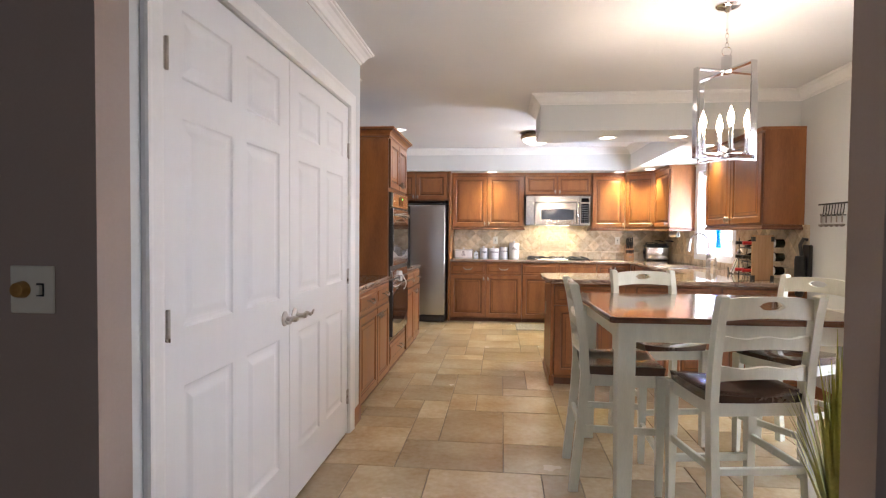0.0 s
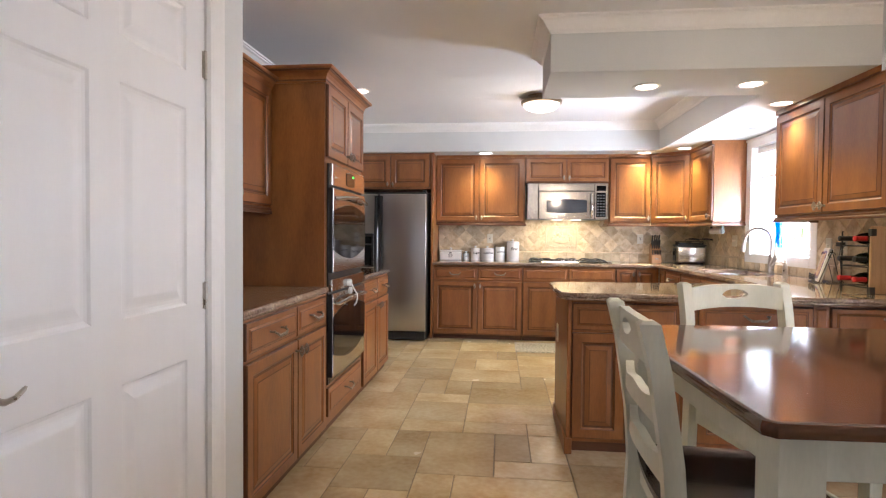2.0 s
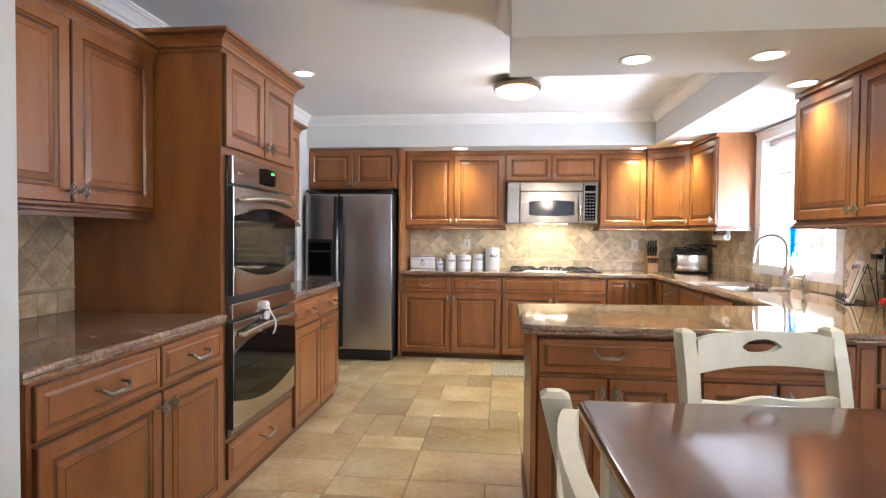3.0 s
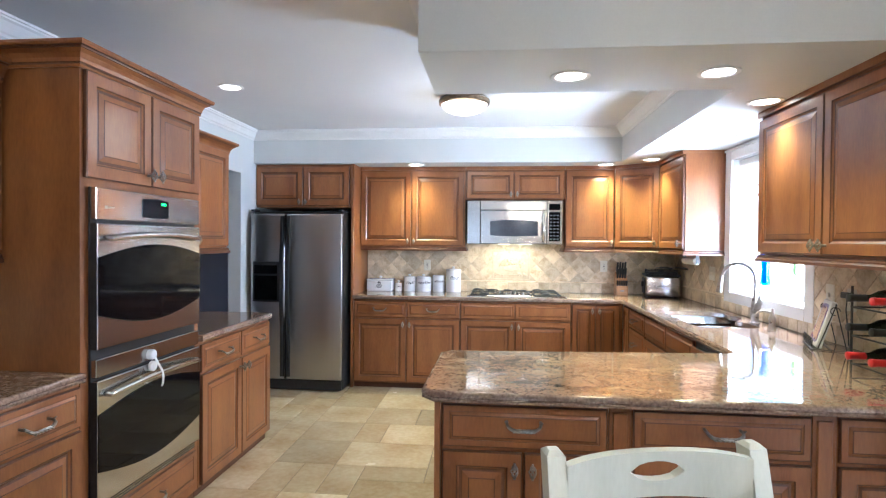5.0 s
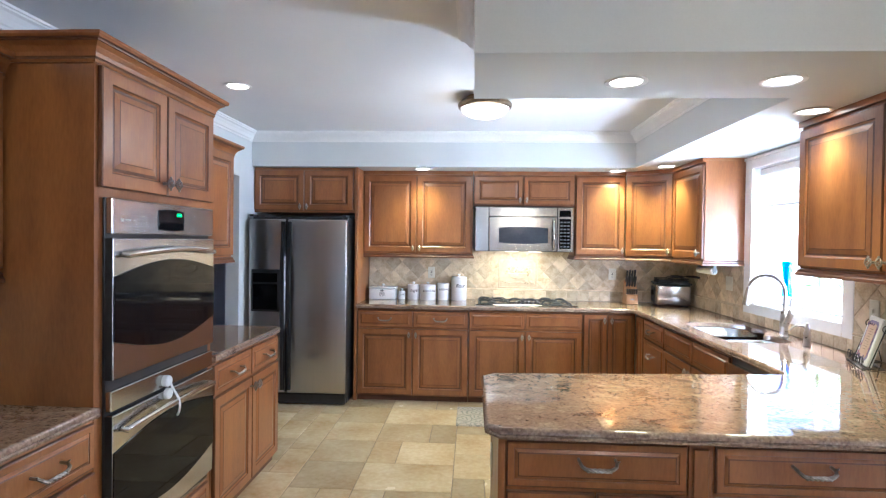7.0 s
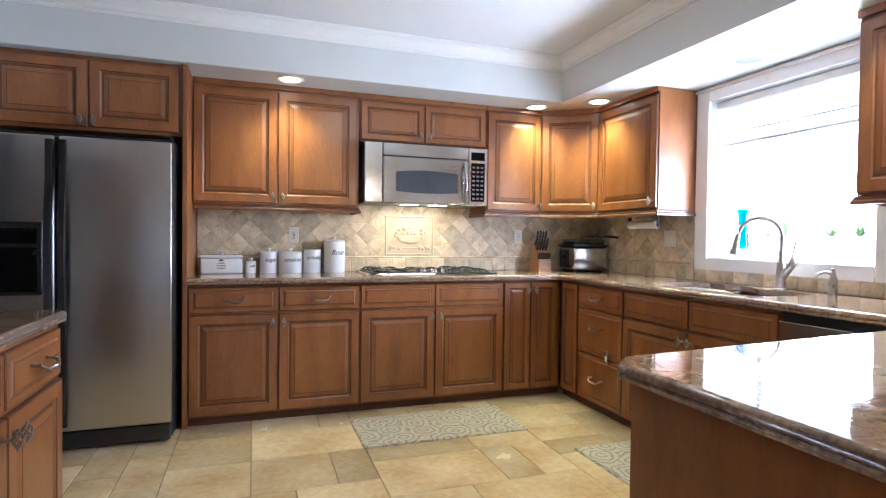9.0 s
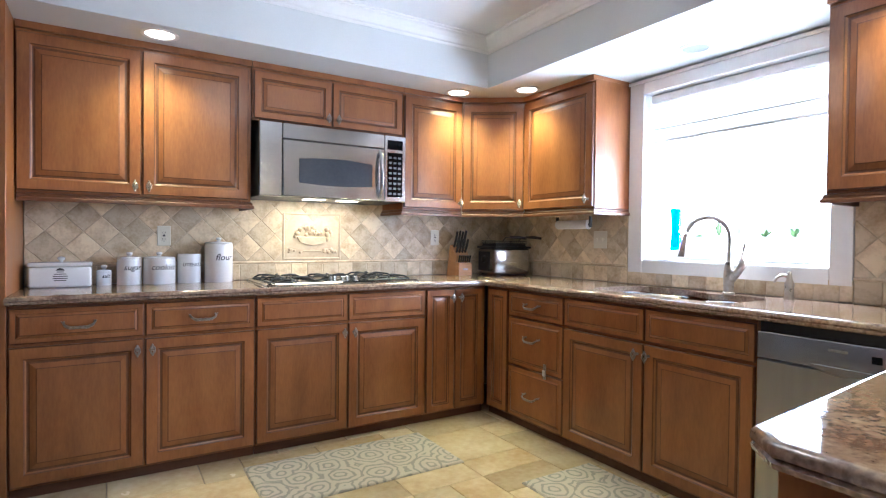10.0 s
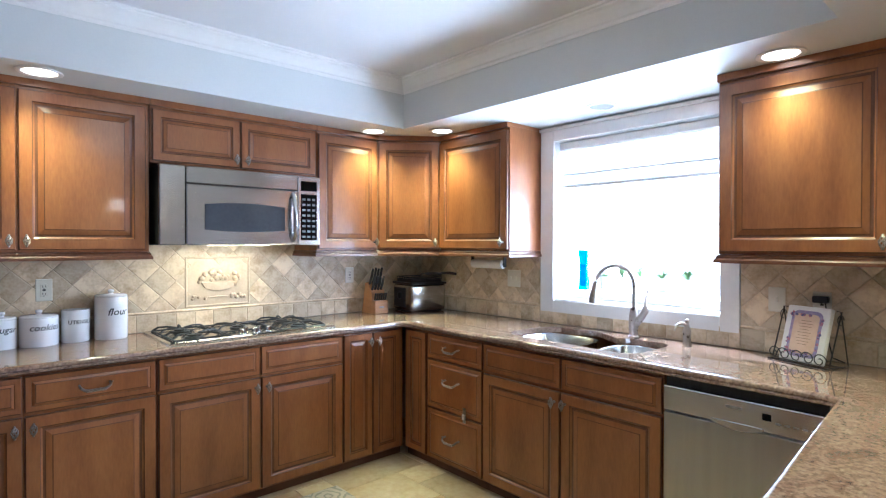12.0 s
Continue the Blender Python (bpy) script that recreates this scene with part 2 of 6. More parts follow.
def box(bm, x0, x1, y0, y1, z0, z1, bevel=0.0, mi=0, segments=1):
    v = [bm.verts.new((x, y, z)) for x in (x0, x1) for y in (y0, y1) for z in (z0, z1)]
    fs = [bm.faces.new([v[i] for i in q]) for q in ((0, 1, 3, 2), (4, 6, 7, 5), (0, 4, 5, 1), (2, 3, 7, 6), (0, 2, 6, 4), (1, 5, 7, 3))]
    for f in fs:
        f.material_index = mi
    if bevel:
        bmesh.ops.recalc_face_normals(bm, faces=fs)
        edges = list({e for f in fs for e in f.edges})
        made = bmesh.ops.bevel(bm, geom=edges, offset=bevel, segments=segments, affect="EDGES", profile=0.5)
        for f in made["faces"]:
            f.material_index = mi
    return bm


def boxes(*rows, bevel=0.0):
    bm = bmesh.new()
    for r in rows:
        box(bm, *r, bevel=bevel)
    return bm


def rings(bm, loops, cap_first=False, cap_last=True, mats=None, closed=True):
    """Skins a row of equal loops of points."""
    vs = [[bm.verts.new(p) for p in loop] for loop in loops]
    n = len(vs[0])
    for i in range(len(vs) - 1):
        for j in range(n if closed else n - 1):
            k = (j + 1) % n
            f = bm.faces.new((vs[i][j], vs[i][k], vs[i + 1][k], vs[i + 1][j]))
            f.material_index = mats[i] if mats else 0
    if cap_first:
        bm.faces.new(vs[0][::-1])
    if cap_last:
        bm.faces.new(vs[-1]).material_index = mats[-1] if mats else 0
    return vs


DOOR_PROFILE = ((0, 0.019), (0, 0.004), (0.004, 0), (0.052, 0), (0.056, 0.004), (0.062, 0.009), (0.070, 0.009), (0.074, 0.0075), (0.096, 0.0025), (0.100, 0.0015))
DOOR_MATS = (1, 1, 0, 1, 0, 1, 1, 0, 1, 0)
DRAWER_PROFILE = ((0, 0.019), (0, 0.008), (0.004, 0.005), (0.024, 0.005), (0.026, 0.0068), (0.036, 0.0012), (0.040, 0.0))
NARROW_PROFILE = ((0, 0.019), (0, 0.004), (0.004, 0), (0.040, 0), (0.044, 0.004), (0.048, 0.009), (0.053, 0.009), (0.056, 0.0075), (0.070, 0.0025), (0.073, 0.0015))


def front(x0, x1, z0, z1, profile=DOOR_PROFILE, mats=DOOR_MATS, y=-0.02):
    bm = bmesh.new()
    loops = [[(x0 + i, y + d, z0 + i), (x1 - i, y + d, z0 + i), (x1 - i, y + d, z1 - i), (x0 + i, y + d, z1 - i)] for i, d in profile]
    rings(bm, loops, cap_first=True, mats=mats)
    return bm


def tube(bm, path, radius, sides=8, cap=True, mi=0):
    pts = [Vector(p) for p in path]
    up = Vector((0.13, 0.31, 0.94))
    loops = []
    for i, p in enumerate(pts):
        d = (pts[min(i + 1, len(pts) - 1)] - pts[max(i - 1, 0)]).normalized()
        a = d.cross(up)
        if a.length < 0.2:
            a = d.cross(Vector((1, 0, 0)))
        a.normalize()
        b = a.cross(d).normalized()
        up = b if abs(b.dot(d)) < 0.9 else up
        r = radius[i] if isinstance(radius, (list, tuple)) else radius
        loops.append([p + (a * math.cos(q) + b * math.sin(q)) * r for q in (2 * math.pi * k / sides for k in range(sides))])
    rings(bm, loops, cap, cap, [mi] * len(loops))
    return bm


def lathe(bm, profile, sides=28, cx=0.0, cy=0.0, mi=0, cap=True):
    loops = [[(cx + r * math.cos(a), cy + r * math.sin(a), z) for a in (2 * math.pi * k / sides for k in range(sides))] for r, z in profile]
    rings(bm, loops, cap, cap, [mi] * len(loops))
    return bm


def offset_path(pts, out, closed=False):
    """The path moved sideways (to its right) by out, mitred at the corners."""
    n, res = len(pts), []
    for i in range(n):
        p = Vector(pts[i])
        a = (p - Vector(pts[i - 1])).normalized() if closed or i > 0 else None
        b = (Vector(pts[(i + 1) % n]) - p).normalized() if closed or i < n - 1 else None
        a, b = a or b, b or a
        na, nb = Vector((a.y, -a.x)), Vector((b.y, -b.x))
        m = (na + nb).normalized()
        res.append(p + m * out / max(0.3, m.dot(na)))
    return res


def moulding(bm, pts, profile, closed=False):
    """Sweeps a closed profile of (out, z) along a plan path; out points to the path's right."""
    loops = []
    cols = [offset_path(pts, o, closed) for o, z in profile]
    for i in range(len(pts)):
        loops.append([(*cols[k][i], profile[k][1]) for k in range(len(profile))])
    if closed:
        loops.append(loops[0])
    rings(bm, loops, not closed, not closed)
    return bm


def arc(cx, cy, r, a0, a1, n=5):
    return [(cx + r * math.cos(radians(a0 + (a1 - a0) * k / n)), cy + r * math.sin(radians(a0 + (a1 - a0) * k / n))) for k in range(n + 1)]


def slab(poly, z0, z1, hole=None):
    """A stone top with a rounded nosing all round and an optional hole."""
    bm = bmesh.new()
    h = z1 - z0
    prof = ((-0.010, z0), (-0.002, z0 + 0.004), (0, z0 + h * 0.30), (-0.004, z0 + h * 0.42), (0.001, z0 + h * 0.52), (0, z0 + h * 0.8), (-0.005, z1 - 0.002), (-0.012, z1), (-0.015, z1))
    loops = [[(*q, z) for q in offset_path(poly, o, True)] for o, z in prof]
    vs = rings(bm, loops, hole is None, hole is None)
    if hole:
        top = vs[-1]
        edges = [bm.edges.get((top[i], top[(i + 1) % len(top)])) for i in range(len(top))]
        rim = [bm.verts.new((*q, z1)) for q in hole]
        low = [bm.verts.new((*q, z1 - 0.03)) for q in hole]
        edges += [bm.edges.new((rim[i], rim[(i + 1) % len(rim)])) for i in range(len(rim))]
        for i in range(len(rim)):
            k = (i + 1) % len(rim)
            bm.faces.new((rim[i], rim[k], low[k], low[i]))
        bmesh.ops.triangle_fill(bm, edges=edges, use_beauty=True)
    return bm


# ---- plan ----
LEFT, RIGHT, BACK, ENTRY, TOP = 0.255, 4.49, 9.70, 2.50, 2.51
SOFFIT = 2.195
COUNTER = 0.912

# ---- structure ----


def structure(name, bm, material, label):
    ob = part(name, bm, material)
    return tagged(ob, label, name.split("_")[0], kind="structure")


W = 0.12
structure("floor", boxes((-1.6, 6.2, -2.6, BACK + W, -0.12, -0.006)), GROUT, "grout bed under beige travertine floor tiles")
structure("wall_back", boxes((LEFT - W, RIGHT + W, BACK, BACK + W, 0, TOP)), WALL, "pale grey painted kitchen wall behind the cooktop")
# window wall, with an opening for the garden window
WY0, WY1, WZ0, WZ1 = 7.30, 8.335, 1.065, 2.095
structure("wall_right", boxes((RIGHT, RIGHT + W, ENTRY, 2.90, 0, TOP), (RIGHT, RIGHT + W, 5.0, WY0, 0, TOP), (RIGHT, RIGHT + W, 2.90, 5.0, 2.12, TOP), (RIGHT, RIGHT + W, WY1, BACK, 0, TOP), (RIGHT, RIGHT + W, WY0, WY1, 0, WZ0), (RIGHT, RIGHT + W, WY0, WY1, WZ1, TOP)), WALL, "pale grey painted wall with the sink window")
# left wall, with an opening to a darker room beyond
structure("wall_left", boxes((LEFT - W, LEFT, 4.80, 7.92, 0, TOP), (LEFT - W, LEFT, 8.79, BACK, 0, TOP), (LEFT - W, LEFT, 7.92, 8.79, 2.07, TOP)), WALL, "pale grey painted wall with an open passage beside the fridge")
structure("wall_beyond", boxes((-1.02, -0.90, 6.6, BACK + W, 0, TOP), (-0.90, LEFT - W, 6.6, 6.72, 0, TOP), (-0.90, LEFT - W, BACK, BACK + W, 0, TOP)), BLUE_WALL, "slate blue painted wall of the room beyond")
# pantry block with a doorway for the double doors
PX, DY0, DY1, DTOP = 1.04, 2.635, 4.535, 2.075
structure("wall_pantry", boxes((PX - W, PX, ENTRY, DY0 - 0.02, 0, TOP), (PX - W, PX, DY1 + 0.02, 4.80, 0, TOP), (PX - W, PX, DY0 - 0.02, DY1 + 0.02, DTOP + 0.02, TOP), (LEFT - W, PX - W, 4.80 - W, 4.80, 0, TOP), (LEFT - W, LEFT, ENTRY, 4.80 - W, 0, TOP)), WALL, "pale painted pantry wall around white double doors")
# entry wall with a wide opening
structure("wall_entry", boxes((-1.6, PX, ENTRY - W, ENTRY, 0, TOP), (2.785, 6.2, ENTRY - W, ENTRY, 0, TOP), (PX, 2.785, ENTRY - W, ENTRY, 2.25, TOP)), HALL_WALL, "taupe painted wall with a wide opening into the kitchen")
structure("wall_hall", boxes((-1.6, 6.2, -2.6, -2.48, 0, TOP), (-1.72, -1.6, -2.6, ENTRY, 0, TOP), (6.2, 6.32, -2.6, ENTRY, 0, TOP)), HALL_WALL, "taupe painted hall walls")
structure("ceiling", boxes((-1.7, 6.3, -2.6, ENTRY, TOP, TOP + 0.1), (-1.7, RIGHT + W, ENTRY, BACK + W, TOP, TOP + 0.1)), CEILING, "flat off-white painted ceiling")
# unseen slab, added to block direct sun from the dining floor
structure("roof_porch", boxes((RIGHT + W, 6.3, ENTRY, 6.2, TOP, TOP + 0.1)), CEILING, "added unseen roof slab that keeps the sun off the patio door")

# dropped soffits around the tray
SX, SY, NX, NY0, NY1 = 3.80, 9.06, 2.335, 6.04, 6.665
structure("soffit_back", boxes((LEFT, RIGHT, SY, BACK, SOFFIT, TOP)), WALL, "pale grey dropped soffit above the wall cabinets")
structure("soffit_right", boxes((SX, RIGHT, NY1, SY, SOFFIT, TOP)), WALL, "pale grey dropped soffit above the sink window")
structure("soffit_peninsula", boxes((NX, RIGHT, NY0, NY1, SOFFIT, TOP)), WALL, "pale grey dropped soffit above the peninsula")

CROWN = ((0, 2.42), (0.006, 2.42), (0.010, 2.434), (0.020, 2.44), (0.034, 2.462), (0.052, 2.482), (0.066, 2.49), (0.068, 2.497), (0.078, 2.50), (0.080, TOP), (0, TOP))


def trim(name, pts, profile, label, material=WHITE, closed=False):
    bm = bmesh.new()
    moulding(bm, pts, profile, closed)
    return tagged(part(name, bm, material), label, "trim", kind="structure")


trim("crown_kitchen", [(PX - W, 4.80), (LEFT, 4.80), (LEFT, SY), (SX, SY), (SX, NY1), (NX, NY1), (NX, NY0), (RIGHT, NY0), (RIGHT, ENTRY), (2.0, ENTRY), (PX, ENTRY), (PX, 4.80), (PX - W, 4.80)][1:-1] + [(LEFT + 0.2, 4.80)], CROWN, "white painted crown moulding")
BASE = ((0, 0), (0.014, 0), (0.014, 0.085), (0.010, 0.095), (0.006, 0.105), (0, 0.108))
trim("baseboard_pantry", [(PX, DY1 + 0.10), (PX, 4.80), (1.02, 4.80)], BASE, "honey maple baseboard", MAPLE)
trim("baseboard_entry", [(PX, ENTRY), (PX, DY0 - 0.10)], BASE, "honey maple baseboard", MAPLE)
trim("baseboard_right", [(RIGHT, 5.84), (RIGHT, 5.01)], BASE, "honey maple baseboard", MAPLE)

# door casing on the pantry wall
bm = bmesh.new()
CAS = ((0, 0.0), (0.006, 0.012), (0.02, 0.015), (0.06, 0.017), (0.075, 0.020), (0.085, 0.020), (0.088, 0.012), (0.088, 0.0))
y0, y1, zt = DY0 - 0.004, DY1 + 0.004, DTOP + 0.006
loops = []
for s in range(4):
    loops.append([])
    for o, d in CAS:
        yy, zz = ((y0 - o, 0.0), (y0 - o, zt + o), (y1 + o, zt + o), (y1 + o, 0.0))[s]
        loops[-1].append((PX + d, yy, zz))
rings(bm, loops, True, True)
box(bm, PX - W, PX, DY0 - 0.02, DY0 - 0.004, 0, zt)
box(bm, PX - W, PX, DY1 + 0.004, DY1 + 0.02, 0, zt)
box(bm, PX - W, PX, DY0 - 0.004, DY1 + 0.004, zt, zt + 0.014)
tagged(part("trim_pantry_door", bm, WHITE), "white painted door casing and jamb", "trim", kind="structure")


def six_panel_leaf(w, h):
    """A moulded six-panel door leaf, in x and z, facing -y."""
    bm = bmesh.new()
    s, t = 0.11, 0.035
    c = (w - 3 * s) / 2
    xs = ((s, s + c), (2 * s + c, w - s))
    zs = ((0.22, 0.80), (0.98, 1.62), (1.74, h - 0.115))
    for x0, x1 in ((0, s), (s + c, 2 * s + c), (w - s, w)):
        box(bm, x0, x1, 0, t, 0, h)
    for x0, x1 in xs:
        for z0, z1 in ((0, zs[0][0]), (zs[0][1], zs[1][0]), (zs[1][1], zs[2][0]), (zs[2][1], h)):
            box(bm, x0, x1, 0, t, z0, z1)
        for z0, z1 in zs:
            prof = ((0, 0), (0.006, 0.006), (0.014, 0.009), (0.024, 0.009), (0.030, 0.008), (0.050, 0.0025), (0.054, 0.002))
            rings(bm, [[(x0 + i, d, z0 + i), (x1 - i, d, z0 + i), (x1 - i, d, z1 - i), (x0 + i, d, z1 - i)] for i, d in prof])
            box(bm, x0, x1, 0.02, t - 0.004, z0, z1)
    return bm


def lever(mirror):
    bm = bmesh.new()
    s = -1 if mirror else 1
    loops = [[(r * math.cos(a), y, r * math.sin(a)) for a in (2 * math.pi * k / 20 for k in range(20))] for r, y in ((0.034, 0), (0.034, -0.005), (0.026, -0.010), (0.012, -0.013), (0.011, -0.045), (0.015, -0.050), (0.010, -0.062))]
    rings(bm, loops, True, True)
    tube(bm, [(s * x, -0.054, z) for x, z in ((0, 0), (0.02, 0.010), (0.045, 0.006), (0.07, -0.006), (0.095, -0.004), (0.115, 0.008), (0.120, 0.013))], [0.009, 0.009, 0.008, 0.007, 0.006, 0.005, 0.003])
    return bm


def hinge():
    bm = bmesh.new()
    box(bm, -0.012, 0.012, -0.003, 0.0, -0.045, 0.045)
    lathe(bm, ((0.006, -0.048), (0.006, 0.048)), 10, 0.0, -0.006)
    return bm


mid = 3.585
for k, (a, b) in enumerate(((DY0, mid - 0.002), (mid + 0.002, DY1))):
    leaf = part("door_%d" % (k + 1), six_panel_leaf(b - a, DTOP - 0.012), DOOR_WHITE, None, "", pose(PX - 0.006, a, 0.012, 0, 0, 90))
    tagged(leaf, "closed white six-panel pantry door with nickel lever", "door", "pantry double doors", "structure")
    w = b - a
    smooth(part("door_handle", lever(k == 0), NICKEL, leaf, "brushed nickel lever handle", pose(w - 0.055 if k == 0 else 0.055, 0, 0.885)))
    for z in (0.23, 1.00, 1.79):
        smooth(part("hinge", hinge(), NICKEL, leaf, "nickel butt hinge", pose(0.022 if k == 0 else w - 0.006, -0.001, z)))

# garden window
structure("window_casing", boxes((RIGHT - 0.022, RIGHT, 7.205, WY0, 0.985, 2.165), (RIGHT - 0.022, RIGHT, WY1, 8.44, 0.985, 2.165), (RIGHT - 0.022, RIGHT, WY0, WY1, WZ1, 2.165), (RIGHT - 0.022, RIGHT, WY0, WY1, 0.985, WZ0), (RIGHT - 0.03, RIGHT, 7.195, 8.45, 2.165, 2.185), bevel=0.003), WHITE, "white painted window casing")
window = tagged(part("window_1", boxes((RIGHT + W, 4.98, WY0 - 0.03, WY1 + 0.03, WZ0 - 0.05, WZ0 - 0.01), (4.96, 5.0, WY0 - 0.03, WY0 + 0.02, WZ0 - 0.01, 2.0), (4.96, 5.0, WY1 - 0.02, WY1 + 0.03, WZ0 - 0.01, 2.0), (4.96, 5.0, WY0 + 0.02, WY1 - 0.02, WZ0 - 0.01, WZ0 + 0.03), (4.96, 5.0, WY0 + 0.02, WY1 - 0.02, 1.955, 2.0), (RIGHT + W, 4.98, WY0 - 0.03, WY0 - 0.005, 2.0, 2.05), (RIGHT + W, 4.98, WY1 + 0.005, WY1 + 0.03, 2.0, 2.05), bevel=0.003), WHITE), "white framed garden window projecting over the sink", "window", kind="structure")
part("window_sill", boxes((RIGHT - 0.01, 4.955, WY0 + 0.001, WY1 - 0.001, WZ0 - 0.008, WZ0 + 0.008), bevel=0.003), WHITE, window, "white painted deep sill")
part("sill_ledge", boxes((4.62, 4.955, WY0 + 0.002, WY1 - 0.002, WZ0 + 0.009, 1.128), bevel=0.004), WHITE, window, "white raised ledge behind the sill")
part("shelf_rail", boxes((4.93, 4.955, WY0 + 0.02, WY1 - 0.02, 1.545, 1.56)), WHITE, window)
for name, dims in (("pane", (4.975, 4.981, WY0 + 0.02, WY1 - 0.02, WZ0 + 0.03, 1.955)), ("pane", (RIGHT + W, 4.96, WY0 - 0.012, WY0 - 0.007, WZ0 - 0.01, 2.0)), ("pane", (RIGHT + W, 4.96, WY1 + 0.007, WY1 + 0.012, WZ0 - 0.01, 2.0)), ("pane", (RIGHT + W, 4.975, WY0 - 0.005, WY1 + 0.005, 2.006, 2.012))):
    pane = part(name, boxes(dims), GLASS, window)
    pane.visible_shadow = False
blind = root("roller_shade", pose(RIGHT + 0.03, (WY0 + WY1) / 2, 1.80), "white fabric roller shade drawn partly down", "shade")
hw = (WY1 - WY0) / 2 - 0.01
for x, low, high in ((0.03, 0.012, 0.086), (0.033, 0.080, 0.27)):
    part("fold", boxes((x, x + 0.0025, -hw, hw, low, high)), SHADE, blind)
    if low > 0.05:
        part("hem", boxes((x - 0.005, x + 0.004, -hw, hw, low - 0.006, low + 0.006), bevel=0.002), WHITE, blind)
part("bottom_bar", boxes((0.022, 0.042, -hw, hw, -0.008, 0.012), bevel=0.003), WHITE, blind)
part("cassette", boxes((0.0, 0.07, -hw, hw, 0.235, 0.29), bevel=0.008), WHITE, blind)
# far glowing sheet, stands in for the bright outdoors and adds light
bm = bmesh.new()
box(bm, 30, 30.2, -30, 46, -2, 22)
tagged(part("backdrop_garden", bm, OUTSIDE), "pale glowing sheet standing in for the overexposed garden beyond the window", "backdrop", kind="structure")
structure("ground", boxes((6.3, 30, -30, 46, -0.3, -0.15)), mat("pale_paving", (0.45, 0.45, 0.43), (0.55, 0.55, 0.52), 3.0, 0.8, bump=0.2), "pale sunlit paving outside")
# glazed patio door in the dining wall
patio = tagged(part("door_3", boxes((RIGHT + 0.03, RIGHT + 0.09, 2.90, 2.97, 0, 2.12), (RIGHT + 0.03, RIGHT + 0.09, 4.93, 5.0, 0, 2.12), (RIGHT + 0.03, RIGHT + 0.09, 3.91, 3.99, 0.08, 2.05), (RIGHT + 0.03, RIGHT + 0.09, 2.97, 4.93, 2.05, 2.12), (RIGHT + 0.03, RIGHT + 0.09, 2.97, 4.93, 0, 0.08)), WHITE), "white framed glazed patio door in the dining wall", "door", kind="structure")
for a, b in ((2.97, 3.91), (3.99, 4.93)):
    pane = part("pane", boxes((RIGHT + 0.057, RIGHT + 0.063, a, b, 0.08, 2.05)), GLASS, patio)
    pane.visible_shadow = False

# ---- hardware shared by the cabinets ----


def pull_mesh():
    bm = bmesh.new()
    for s in (-1, 1):
        tube(bm, [(s * 0.050, 0, 0.008), (s * 0.050, -0.020, 0.006), (s * 0.046, -0.030, 0.0), (s * 0.038, -0.032, -0.006), (s * 0.028, -0.033, -0.009)], [0.0045, 0.0045, 0.005, 0.0055, 0.006], 6)
        tube(bm, [(s * 0.050, -0.018, 0.006), (s * 0.056, -0.024, 0.014)], [0.004, 0.002], 6)
    for k in range(3):
        tube(bm, [(-0.032 + 0.064 * i / 14, -0.033 + 0.0035 * math.cos(2.1 * k + i * 0.75), -0.010 + 0.0035 * math.sin(2.1 * k + i * 0.75)) for i in range(15)], 0.0034, 5)
    mesh = bpy.data.meshes.new("pull")
    bm.to_mesh(mesh)
    mesh.materials.append(PEWTER)
    return mesh


def knob_mesh():
    bm = bmesh.new()
    tube(bm, [(0, 0, 0), (0, -0.02, 0)], [0.006, 0.004], 8)
    for k in range(5):
        tube(bm, [(0.0105 * math.sin(math.pi * i / 12) * math.cos(1.26 * k + i * 0.3), -0.028 + 0.0105 * math.sin(math.pi * i / 12) * math.sin(1.26 * k + i * 0.3), -0.021 + 0.042 * i / 12) for i in range(13)], 0.0022, 5)
    for z in (-0.022, 0.022):
        lathe(bm, ((0.001, z - 0.003), (0.004, z - 0.001), (0.004, z + 0.001), (0.001, z + 0.003)), 8, 0, -0.028)
    mesh = bpy.data.meshes.new("knob")
    bm.to_mesh(mesh)
    mesh.materials.append(PEWTER)
    return mesh


PULL, KNOB = pull_mesh(), knob_mesh()


